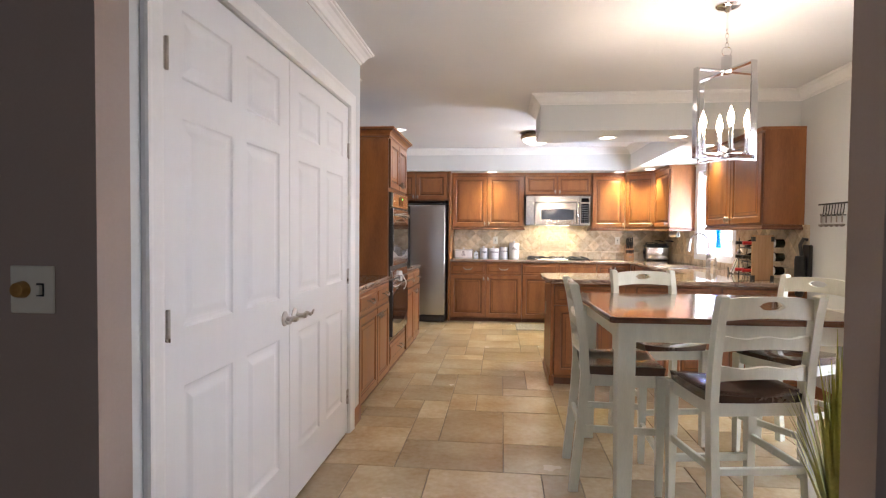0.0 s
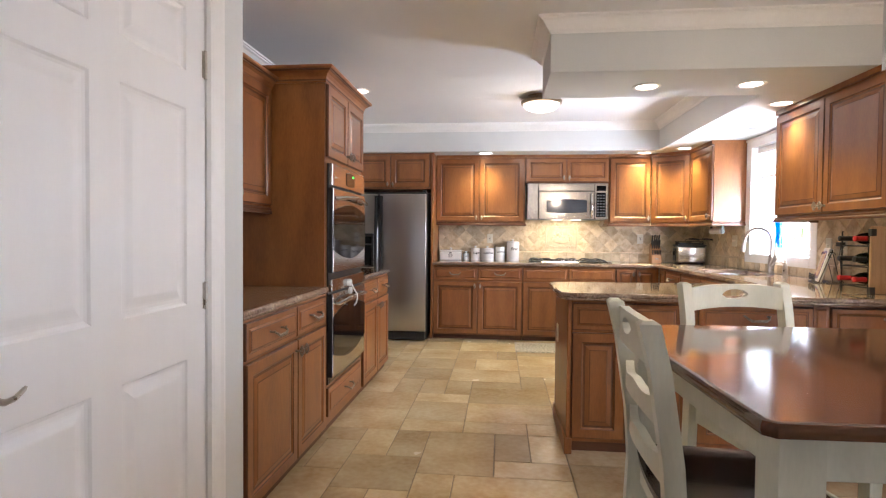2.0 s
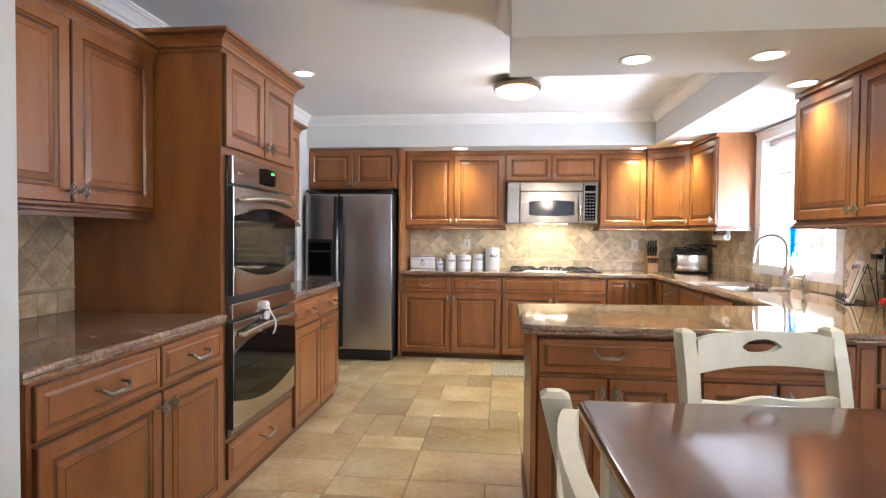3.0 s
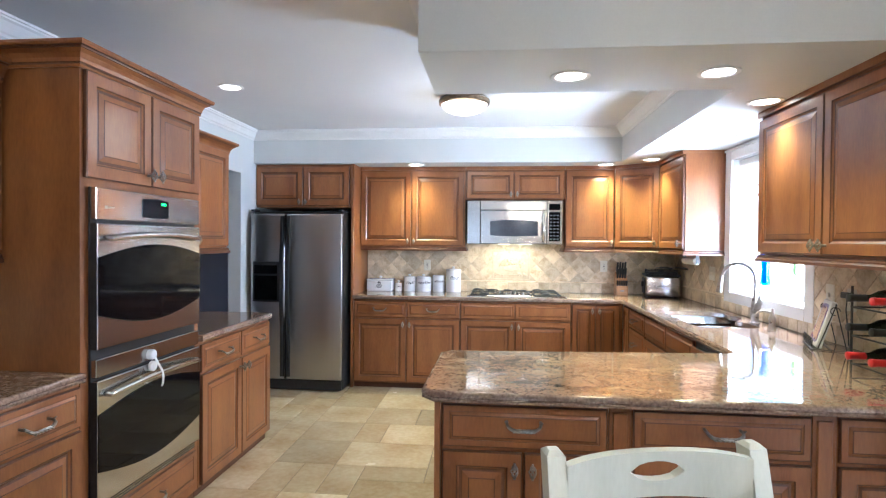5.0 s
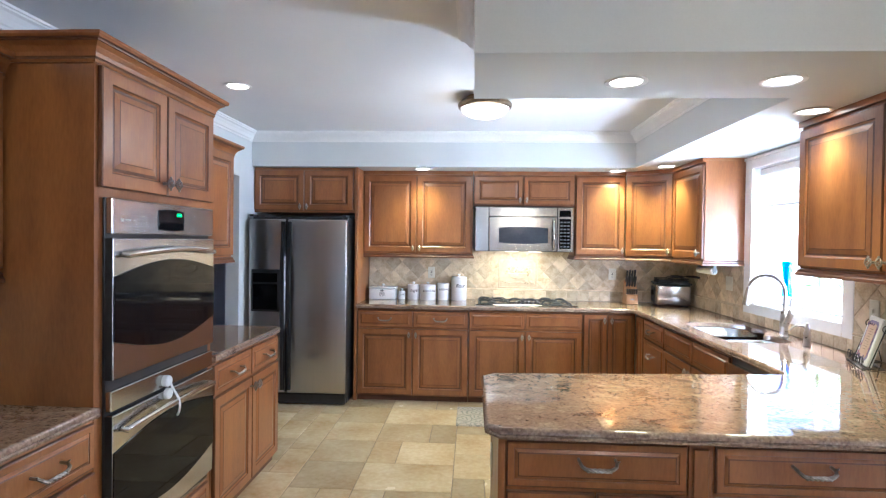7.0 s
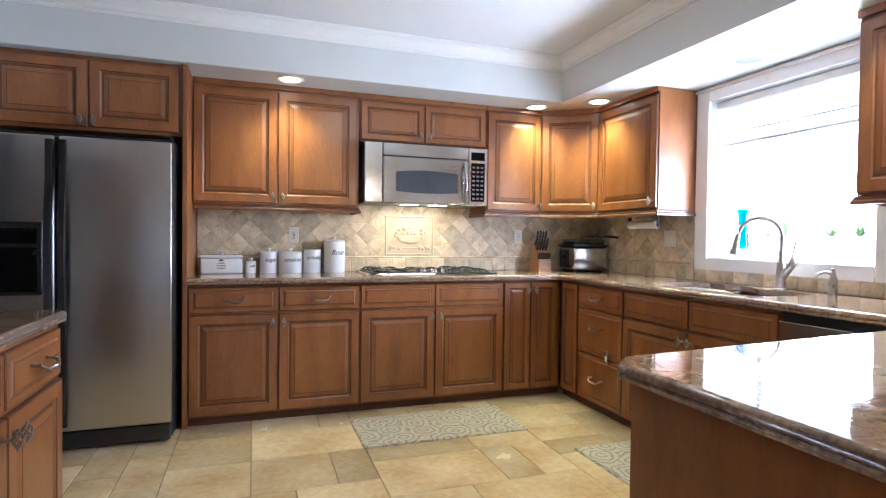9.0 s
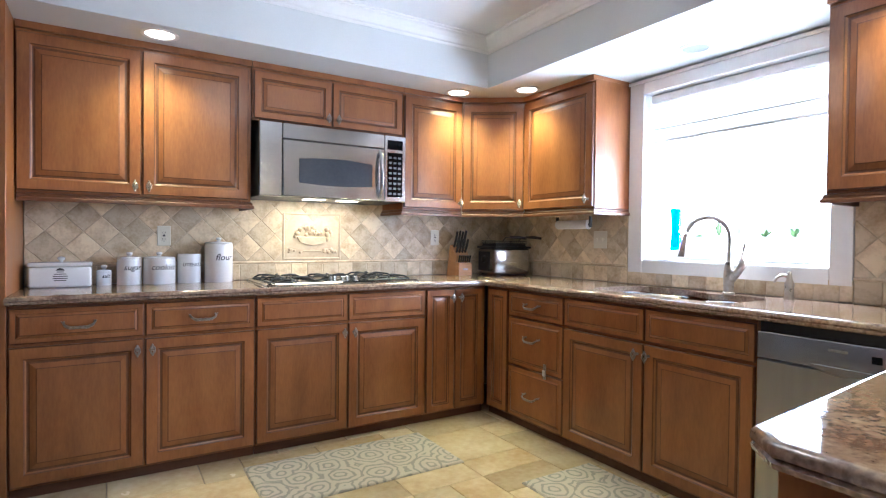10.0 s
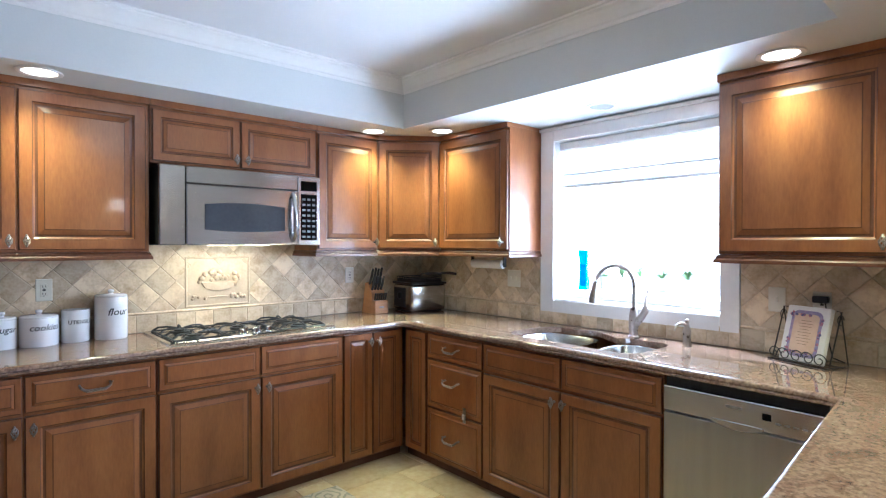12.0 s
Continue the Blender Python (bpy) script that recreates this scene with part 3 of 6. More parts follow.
def cabinet(name, m, w, h, d, z0, fronts, label, group="", plinth=0.0, rail=False, crown=None):
    """A framed maple cabinet in its own x (width), y (depth) and z. fronts: kind, x0, x1, z0, z1 and the handle's x and z."""
    c = root(name, m, label, "cabinet", group)
    if plinth:
        bm = bmesh.new()
        rings(bm, [[(i, i, z), (w - i, i, z), (w - i, d - i, z), (i, d - i, z)] for i, z in ((0.001, plinth), (0, plinth + 0.001), (0, z0 + h), (0.018, z0 + h), (0.018, plinth + 0.018))], True, True)
        part("body", bm, MAPLE, c)
    else:
        part("body", boxes((0, w, 0, d, z0, z0 + h), bevel=0.0015), MAPLE, c)
    for kind, x0, x1, a, b, *hold in fronts:
        if kind == "drawer":
            f = part("drawer_front", front(x0, x1, a, b, DRAWER_PROFILE, (1, 1, 0, 1, 0, 1, 0)), [MAPLE, GLAZE], c)
        else:
            f = part("door", front(x0, x1, a, b, NARROW_PROFILE if x1 - x0 < 0.26 or b - a < 0.3 else DOOR_PROFILE), [MAPLE, GLAZE], c)
        if hold:
            shared("handle", PULL if hold[0] == "pull" else KNOB, f, "aged pewter twisted handle", pose(hold[1], -0.02, hold[2]) @ Matrix.Scale(1.2, 4))
    if plinth:
        part("plinth", boxes((0, w, 0.022, 0.042, 0, plinth - 0.0005)), KICK, c)
    if rail:
        bm = bmesh.new()
        prof = ((0, z0 - 0.002), (0.006, z0 - 0.002), (0.012, z0 - 0.010), (0.012, z0 - 0.018), (0.020, z0 - 0.026), (0.020, z0 - 0.040), (0.0, z0 - 0.040))
        ends = rail
        path = [(0.004, 0.0), (w - 0.004, 0.0)]
        if "l" in ends:
            path = [(0.004, d)] + path
        if "r" in ends:
            path = path + [(w - 0.004, d)]
        moulding(bm, path, prof)
        box(bm, 0.004, w - 0.004, 0.0, d, z0 - 0.02, z0 - 0.001)
        part("light_rail", bm, [GLAZE], c)
    return c


def run_doors(edges, z0, z1, gap=0.004, knobs="", kz=None):
    """Doors between edges; knobs: l or r, the side of each door's knob."""
    res = []
    for i in range(len(edges) - 1):
        x0, x1 = edges[i] + gap, edges[i + 1] - gap
        row = ["door", x0, x1, z0, z1]
        if knobs and knobs[i] in "lr":
            row += ["knob", x0 + 0.028 if knobs[i] == "l" else x1 - 0.028, kz]
        res.append(tuple(row))
    return res


def run_drawers(edges, z0, z1, gap=0.004, pulls=True):
    return [("drawer", edges[i] + gap, edges[i + 1] - gap, z0, z1) + (("pull", (edges[i] + edges[i + 1]) / 2, (z0 + z1) / 2) if pulls else ()) for i in range(len(edges) - 1)]


BF = 9.12  # face frames of the back run
DZ0, DZ1, RZ0, RZ1 = 0.064, 0.683, 0.698, 0.855
BH = COUNTER - 0.042


def back_base(x0, x1, inner, drawers, label, doors_knobs, name="base_cabinet", pulls=True):
    e = [x - x0 for x in inner]
    rows = (run_drawers(e, RZ0, RZ1, pulls=pulls) if drawers else []) + run_doors(e, DZ0, DZ1 if drawers else RZ1, knobs=doors_knobs, kz=0.632 if drawers else 0.80)
    return cabinet(name, pose(x0, BF, 0), x1 - x0, BH, BACK - BF - 0.004, 0, rows, label, "base cabinets", 0.052)


back_base(1.262, 2.308, (1.262, 1.787, 2.308), True, "honey maple base cabinet with drawers, below the canisters", "rl")
back_base(2.312, 3.362, (2.312, 2.836, 3.362), True, "honey maple base cabinet with false drawers, below the cooktop", "rl", pulls=False)
back_base(3.366, 3.838, (3.366, 3.584, 3.810), False, "honey maple corner base cabinet with two narrow doors", "rl")

RF = 3.85  # face frames of the sink run


def sink_base(y_far, y_near, rows, label):
    return cabinet("base_cabinet", pose(RF, y_far, 0, 0, 0, -90), y_far - y_near, BH, RIGHT - RF - 0.004, 0, rows, label, "base cabinets", 0.052)


sink_base(9.10, 8.862, run_doors((0.03, 0.238), DZ0, RZ1), "honey maple corner filler panel beside the drawers")
w = 8.858 - 8.362
sink_base(8.858, 8.362, [("drawer", 0.004, w - 0.004, RZ0, RZ1, "pull", w / 2, 0.778), ("drawer", 0.004, w - 0.004, 0.39, 0.690, "pull", w / 2, 0.575), ("drawer", 0.004, w - 0.004, DZ0, 0.382, "pull", w / 2, 0.225)], "honey maple base cabinet with three drawers")
w = 8.358 - 7.286
e = (0, 8.358 - 7.816, w)
sink_base(8.358, 7.286, run_drawers(e, RZ0, RZ1, pulls=False) + run_doors(e, DZ0, DZ1, knobs="rl", kz=0.632), "honey maple sink base cabinet with two doors")

# wall cabinets
UF, UZ, UTOP = 9.37, 1.385, SOFFIT - 0.022
CAB = "honey maple wall cabinet"


def wall_cab(m, w, d, z0, edges, knobs, label, kz=None, rail="x", top=UTOP, door_top=2.145):
    c = cabinet("wall_cabinet", m, w, top - z0, d, z0, run_doors(edges, z0 + 0.012, door_top, knobs=knobs, kz=kz or z0 + 0.055), label, "wall cabinets", rail=rail)
    part("top_trim", boxes((0, w, -0.024, 0.0, top - 0.012, SOFFIT - 0.001), (0, w, 0.0, d, top, SOFFIT - 0.001)), MAPLE, c)
    return c


wall_cab(pose(1.262, UF, 0), 1.076, BACK - UF - 0.004, UZ, (0.0, 0.524, 1.062), "rl", CAB + " with two doors above the canisters", rail="r")
wall_cab(pose(2.342, UF, 0), 0.978, BACK - UF - 0.004, 1.86, (0.006, 0.48, 0.972), "rl", CAB + " with two short doors above the microwave", rail=False)
wall_cab(pose(3.324, UF, 0), 0.478, BACK - UF - 0.004, UZ, (0.004, 0.474), "r", CAB + " with one door beside the microwave", rail="l")
# diagonal corner cabinet
dx, dy = 4.165 - 3.806, 9.37 - 9.105
dw = math.hypot(dx, dy)
corner = wall_cab(pose(3.806, 9.37, 0, 0, 0, -math.degrees(math.atan2(dy, dx))), dw, 0.16, UZ, (0.006, dw - 0.006), "r", CAB + " set diagonally in the corner")
wall_cab(pose(4.165, 9.10, 0, 0, 0, -90), 9.10 - 8.445, RIGHT - 4.165 - 0.004, UZ, (0.004, 0.651), "r", CAB + " with one door beside the window", rail="r")
wall_cab(pose(4.165, 7.19, 0, 0, 0, -90), 1.25, RIGHT - 4.165 - 0.004, UZ, (0.004, 0.630, 1.246), "rl", CAB + " with two doors over the peninsula end", rail="lr")
fridge_cab = cabinet("fridge_cabinet", pose(LEFT + 0.003, 9.125, 0), 0.970, SOFFIT - 0.004 - 1.765, BACK - 9.125 - 0.004, 1.765, run_doors((0.0, 0.485, 0.955), 1.785, 2.165, knobs="rl", kz=1.82), "honey maple cabinet above the refrigerator", "wall cabinets")
panel = root("tall_side_board", pose(1.231, 9.10, 0), "tall honey maple side panel beside the refrigerator", "panel")
part("board", boxes((0, 0.028, 0, BACK - 9.104, 0, SOFFIT - 0.003), bevel=0.002), MAPLE, panel)

# left side
LF = 1.005


def left_base(y0, y1, split, label):
    e = (0.012, split - y0, y1 - y0 - 0.006)
    c = cabinet("base_cabinet", pose(LF, y0, 0, 0, 0, 90), y1 - y0, BH, LF - LEFT - 0.004, 0, run_drawers(e, RZ0, RZ1) + run_doors(e, DZ0, DZ1, knobs="rl", kz=0.632), label, "base cabinets", 0.052)
    return c


left_base(4.855, 5.895, 5.43, "honey maple base cabinet with two drawers beside the pantry")
left_base(6.755, 7.690, 7.245, "honey maple base cabinet with two drawers beside the ovens")
LU = 0.665
TCROWN = 2.168


def cab_crown(c, path, z):
    """A stepped crown: a bead, a cove and a heavy top step, with glaze left in its hollows."""
    prof = ((0, z - 0.045), (0.008, z - 0.045), (0.013, z - 0.036), (0.011, z - 0.030), (0.015, z - 0.026), (0.017, z - 0.012), (0.027, z + 0.006), (0.043, z + 0.018), (0.047, z + 0.019), (0.048, z + 0.025), (0.058, z + 0.027), (0.063, z + 0.036), (0.063, z + 0.046), (0, z + 0.046))
    bm = bmesh.new()
    moulding(bm, path, prof)
    made = part("crown", bm, [MAPLE, GLAZE], c)
    for f in made.data.polygons:
        zs = [made.data.vertices[v].co.z for v in f.vertices]
        if len(f.vertices) == 4 and any(lo - 0.001 <= min(zs) - z and max(zs) - z <= hi + 0.001 for lo, hi in ((-0.036, -0.026), (0.018, 0.027))):
            f.material_index = 1


tall = cabinet("oven_cabinet", pose(LF, 5.898, 0, 0, 0, 90), 0.854, TCROWN, LF - LEFT - 0.004, 0, run_doors((0.012, 0.427, 0.842), 1.690, 2.118, knobs="rl", kz=1.74) + [("drawer", 0.04, 0.814, 0.110, 0.285, "pull", 0.427, 0.20)], "tall honey maple cabinet holding double wall ovens", "tall cabinets", 0.052)
cab_crown(tall, [(0, LF - LEFT - 0.01), (0, 0), (0.854, 0), (0.854, LF - LEFT - 0.01)], TCROWN)
for y0, y1, split in ((4.93, 5.894, 5.40), (6.756, 7.735, 7.245)):
    c = cabinet("wall_cabinet", pose(LU, y0, 0, 0, 0, 90), y1 - y0, 2.11 - UZ, LU - LEFT - 0.004, UZ, run_doors((0.006, split - y0, y1 - y0 - 0.006), UZ + 0.012, 2.085, knobs="rl", kz=UZ + 0.055), CAB + " with crown moulding, two doors", "wall cabinets", rail="lr" if y0 > 6 else "x")
    cab_crown(c, [(0, 0.30), (0, 0), (y1 - y0, 0), (y1 - y0, 0.30)], 2.11)

# peninsula
PF = 5.875
pe = ((2.455, 3.055), (3.135, 3.740), (3.820, 4.470))
for k, (a, b) in enumerate(pe):
    w = b - a
    rows = [("drawer", 0.006, w - 0.006, RZ0, RZ1 - 0.004, "pull", w / 2, 0.79)] + run_doors((0.002, w / 2, w - 0.002), DZ0 + 0.02, DZ1, knobs="rl", kz=0.632)
    cabinet("peninsula_cabinet", pose(a, PF, 0), w, BH, 0.62, 0, rows, "honey maple peninsula cabinet, a drawer over two doors", "peninsula cabinets", 0.06)
for a, b in ((3.056, 3.134), (3.741, 3.819), (4.471, RIGHT - 0.003)):
    post = root("pilaster", pose(a, PF, 0), "honey maple pilaster between peninsula cabinets", "post", "peninsula pilasters")
    part("board", boxes((0, b - a, -0.004, 0.05, 0, BH), bevel=0.002), MAPLE, post)
    part("inset", boxes(((b - a) * 0.18, (b - a) * 0.82, -0.012, -0.003, 0.11, BH - 0.03), bevel=0.003), MAPLE, post)
end = root("peninsula_end", pose(2.432, PF, 0), "honey maple end panel of the peninsula", "panel")
part("board", boxes((0, 0.022, -0.02, 0.63, 0, BH), bevel=0.002), MAPLE, end)
part("plinth", boxes((-0.012, 0.0, -0.035, 0.63, 0, 0.09), (-0.012, 0.03, -0.045, -0.03, 0, 0.09), bevel=0.003), MAPLE, end)
backp = root("peninsula_cladding", pose(2.455, PF + 0.622, 0), "honey maple back panel of the peninsula", "panel")
part("board", boxes((0, 3.846 - 2.455, 0, 0.018, 0, BH), bevel=0.002), MAPLE, backp)

# ---- stone tops ----
hole = arc(4.03, 7.57, 0.10, 180, 270) + arc(4.25, 7.55, 0.08, 270, 360) + arc(4.25, 7.69, 0.08, 0, 70, 3) + arc(4.30, 7.98, 0.10, -30, 60, 4) + arc(4.20, 8.10, 0.20, 30, 90, 3) + arc(4.06, 8.18, 0.12, 90, 180)
poly = [(1.255, 9.065), (3.72, 9.065)] + arc(3.755, 9.01, 0.055, 90, 0, 3) + [(3.81, 6.70)] + [(3.79, 6.655), (2.435, 6.545), (2.385, 6.49), (2.385, 5.855), (2.435, 5.80), (RIGHT - 0.003, 5.80), (RIGHT - 0.003, BACK - 0.003), (1.255, BACK - 0.003)]
top = part("worktop", slab(poly, COUNTER - 0.040, COUNTER, hole), GRANITE)
tagged(smooth(top, 40), "polished brown granite worktop along wall, sink and peninsula", "worktop")
for y0, y1 in ((4.815, 5.895), (6.754, 7.720)):
    clip = 0.035
    p2 = [(LEFT + 0.003, y0), (1.035, y0), (1.035, y1 - (clip if y0 > 6 else 0)), (1.035 - (clip if y0 > 6 else 0.001), y1), (LEFT + 0.003, y1)]
    tp = part("worktop", slab(p2, COUNTER - 0.040, COUNTER), GRANITE)
    tagged(smooth(tp, 40), "polished brown granite worktop beside the ovens", "worktop")

# ---- appliances ----


def arched(x0, x1, z_low, z_high, sag_low, sag_high, n=14):
    """An outline with curved lower and upper edges, in x and z."""
    low = [(x0 + (x1 - x0) * k / n, z_low - sag_low * math.sin(math.pi * k / n)) for k in range(n + 1)]
    high = [(x1 - (x1 - x0) * k / n, z_high + sag_high * math.sin(math.pi * k / n)) for k in range(n + 1)]
    return low + high


def plate(bm, outline, y0, y1, inset=0.002, mi=0):
    c = (sum(p[0] for p in outline) / len(outline), sum(p[1] for p in outline) / len(outline))
    small = [(x + (inset if x < c[0] else -inset), z + (inset if z < c[1] else -inset)) for x, z in outline]
    rings(bm, [[(x, y1, z) for x, z in outline], [(x, y0 + inset, z) for x, z in outline], [(x, y0, z) for x, z in small]], True, True, [mi] * 3)
    return bm


fridge = root("refrigerator", pose(0.306, 8.89, 0) @ Matrix.Diagonal((0.955, 1, 1, 1)), "side-by-side stainless steel refrigerator with black dispenser and handles", "refrigerator")
part("body", boxes((0.004, 0.936, 0.075, 0.79, 0.012, 1.715), bevel=0.004), BLACK, fridge)
part("grille", boxes((0.01, 0.93, 0.02, 0.075, 0.012, 0.105), bevel=0.006), BLACK, fridge)
for x0, x1, name in ((0.0, 0.352, "freezer_door"), (0.372, 0.940, "fridge_door")):
    bm = bmesh.new()
    box(bm, x0, x1, 0.0, 0.07, 0.112, 1.692, bevel=0.012, segments=3)
    d = smooth(part(name, bm, FRIDGE_STEEL, fridge))
    part("edge_strip", boxes((x1 - 0.004, x1 + 0.004, 0.012, 0.07, 0.114, 1.69)), BLACK, d)
    hx = 0.330 if name == "freezer_door" else 0.394
    bm = bmesh.new()
    s = -1 if name == "freezer_door" else 1
    path = [(hx, -0.008, 0.14), (hx, -0.012, 0.60), (hx, -0.030, 0.78), (hx, -0.040, 0.95), (hx, -0.040, 1.20), (hx, -0.026, 1.36), (hx, -0.012, 1.45), (hx, -0.008, 1.67)]
    loops = [[(x + a, y + b, z) for a, b in ((-0.020, 0.012), (-0.016, -0.006), (0.016, -0.006), (0.020, 0.012))] for x, y, z in path]
    rings(bm, loops, True, True)
    smooth(part("handle", bm, BLACK, d, "black full-height handle"))
    if name == "freezer_door":
        bm = bmesh.new()
        box(bm, 0.022, 0.300, -0.006, 0.01, 0.85, 1.235, bevel=0.006)
        disp = part("dispenser", bm, BLACK, d, "black ice and water dispenser")
        part("recess", boxes((0.045, 0.277, -0.010, -0.0065, 0.87, 1.10), bevel=0.003), BLACK_GLASS, disp)
        part("control_strip", boxes((0.045, 0.277, -0.010, -0.0065, 1.12, 1.20), bevel=0.003), BLACK_GLASS, disp)
for x in (0.02, 0.92):
    part("hinge_cover", boxes((x - 0.03, x + 0.012, 0.02, 0.14, 1.716, 1.735), bevel=0.005), BLACK, fridge)

oven = root("double_oven", pose(LF, 5.938, 0, 0, 0, 90), "stainless steel double wall oven with dark glass doors", "oven")
OW = 0.764
part("chassis", boxes((0.0, OW, -0.012, -0.0015, 0.305, 1.655), bevel=0.002), BLACK, oven)
bm = bmesh.new()
box(bm, 0.002, OW - 0.002, -0.038, -0.0125, 1.522, 1.654, bevel=0.004)
cp = part("control_panel", bm, STEEL, oven)
bm = bmesh.new()
plate(bm, arched(0.285, 0.485, 1.545, 1.625, 0.006, 0.008), -0.041, -0.037)
disp = part("display", bm, BLACK_GLASS, cp, "black display with a green clock")
bm = bmesh.new()
for k, x in enumerate((0.425, 0.438, 0.451)):
    box(bm, x, x + 0.0085, -0.0425, -0.0411, 1.604, 1.6165)
part("clock_digits", bm, GREEN_LED, disp)
part("badge", boxes((0.05, 0.064, -0.0395, -0.0378, 1.568, 1.582), (0.072, 0.105, -0.0392, -0.0378, 1.572, 1.578)), PEWTER, cp)


def oven_door(z0, z1):
    bm = bmesh.new()
    box(bm, 0.002, OW - 0.002, -0.042, -0.0125, z0, z1, bevel=0.004)
    d = part("oven_door", bm, STEEL, oven)
    bm = bmesh.new()
    h = z1 - z0
    part("door_edge", boxes((0.0, 0.0019, -0.040, -0.013, z0 + 0.002, z1 - 0.002)), BLACK, d)
    plate(bm, arched(0.004, OW - 0.004, z0 + h * 0.27, z1 - h * 0.27, h * 0.125, h * 0.10, 20), -0.0455, -0.041)
    part("window", bm, BLACK_GLASS, d, "dark curved oven glass")
    bm = bmesh.new()
    pts = [(0.05, -0.046, z1 - 0.060)] + [(0.05 + (OW - 0.1) * k / 14, -0.066 - 0.022 * math.sin(math.pi * k / 14), z1 - 0.062 + 0.018 * math.sin(math.pi * k / 14)) for k in range(15)] + [(OW - 0.05, -0.046, z1 - 0.060)]
    tube(bm, pts, [0.011] + [0.0125] * 15 + [0.011], 10)
    smooth(part("handle", bm, STEEL, d, "bowed stainless handle"), 60)
    return d


oven_door(0.990, 1.508)
bm = bmesh.new()
box(bm, 0.002, OW - 0.002, -0.036, -0.0125, 0.875, 0.950, bevel=0.003)
part("lower_panel", bm, STEEL, oven)
oven_door(0.352, 0.862)
bm = bmesh.new()
for z in (0.318, 0.330):
    box(bm, 0.01, OW - 0.01, -0.02, -0.0125, z, z + 0.006)
part("vent_slats", bm, STEEL, oven)
lock = root("oven_lock", pose(LF, 6.278, 0, 0, 0, 90), "white plastic child lock on the oven handle", "child lock")
bm = bmesh.new()
for z in (0.905, 0.852):
    rings(bm, [[(r * math.cos(a), y, z + r * math.sin(a)) for a in (2 * math.pi * k / 16 for k in range(16))] for r, y in ((0.024, -0.0365 if z > 0.88 else -0.0465), (0.024, -0.056 if z > 0.88 else -0.06), (0.019, -0.062 if z > 0.88 else -0.064))], True, True)
smooth(part("pads", bm, CERAMIC, lock))
bm = bmesh.new()
tube(bm, [(0.004, -0.062, 0.895), (0.006, -0.072, 0.87), (0.006, -0.098, 0.83), (0.010, -0.100, 0.80), (0.030, -0.085, 0.765), (0.045, -0.070, 0.748)], 0.005, 6)
part("strap", bm, CERAMIC, lock)

# over-the-range microwave
micro = root("microwave", pose(2.362, 9.262, 1.42), "stainless steel over-the-range microwave with dark window", "microwave")
MW, MH = 0.93, 0.425
part("case", boxes((0.004, MW - 0.004, 0.03, BACK - 9.262 - 0.012, 0.0, MH), bevel=0.003), BLACK, micro)
part("filler_wing", boxes((0.0, 0.128, 0.0, 0.03, 0.0, MH), bevel=0.004), STEEL, micro)
part("vent_panel", boxes((0.131, 0.777, 0.0, 0.03, 0.335, MH), bevel=0.004), STEEL, micro)
d = part("door", boxes((0.131, 0.777, -0.004, 0.03, 0.002, 0.331), bevel=0.005), STEEL, micro)
bm = bmesh.new()
plate(bm, arched(0.225, 0.690, 0.085, 0.225, 0.010, 0.014), -0.008, -0.0035)
part("window", bm, GREY_GLASS, d, "grey meshed window")
bm = bmesh.new()
tube(bm, [(0.742, -0.004, 0.025), (0.742, -0.03, 0.05), (0.742, -0.042, 0.12), (0.742, -0.046, 0.17), (0.742, -0.042, 0.22), (0.742, -0.03, 0.285), (0.742, -0.004, 0.315)], [0.010, 0.013, 0.014, 0.014, 0.014, 0.013, 0.010], 10)
smooth(part("handle", bm, STEEL, d, "bowed stainless handle"), 60)
kp = part("keypad_panel", boxes((0.780, MW, 0.0, 0.03, 0.0, MH), bevel=0.004), STEEL, micro)
part("display", boxes((0.797, 0.905, -0.003, 0.001, 0.335, 0.395), bevel=0.002), BLACK_GLASS, kp)
keys = part("keypad", boxes((0.797, 0.905, -0.003, 0.001, 0.03, 0.315), bevel=0.002), BLACK_GLASS, kp)
bm = bmesh.new()
for i in range(3):
    for j in range(8):
        box(bm, 0.806 + i * 0.033, 0.826 + i * 0.033, -0.0042, -0.0028, 0.045 + j * 0.033, 0.058 + j * 0.033)
keymarks = part("key_marks", bm, mat("grey_key_marks", (0.10, 0.10, 0.105), (0.14, 0.14, 0.145), 5.0, 0.4), keys)
tagged(keymarks, kind="stuff")
WORK_LENS = glow("work_light_lens", (1.0, 0.80, 0.5), 4)
for x in (0.30, 0.52):
    part("work_light", boxes((x, x + 0.12, 0.10, 0.18, -0.004, 0.0005)), WORK_LENS, micro, "warm lit lamp lens")
lamp("microwave_lamp", "AREA", look((2.80, 9.46, 1.405), (2.80, 9.52, 0.9)), 1.9, (1.0, 0.80, 0.48), size=0.45, size_y=0.08)

# gas cooktop
cook = root("gas_cooktop", pose(2.372, 9.128, COUNTER), "stainless gas cooktop with black cast iron grates", "cooktop")
CWD, CDP = 0.95, 0.515
bm = bmesh.new()
rings(bm, [[(i, i, z), (CWD - i, i, z), (CWD - i, CDP - i, z), (i, CDP - i, z)] for i, z in ((0, 0.0), (0, 0.008), (0.012, 0.014), (0.03, 0.010))], True, True)
part("pan", bm, STEEL, cook)
burn = ((0.16, 0.13), (0.16, 0.37), (0.465, 0.30), (0.77, 0.13), (0.77, 0.37))
for x, y in burn:
    bm = bmesh.new()
    lathe(bm, ((0.05, 0.0105), (0.048, 0.018), (0.036, 0.020), (0.036, 0.027), (0.030, 0.029)), 20, x, y)
    smooth(part("burner", bm, IRON, cook))
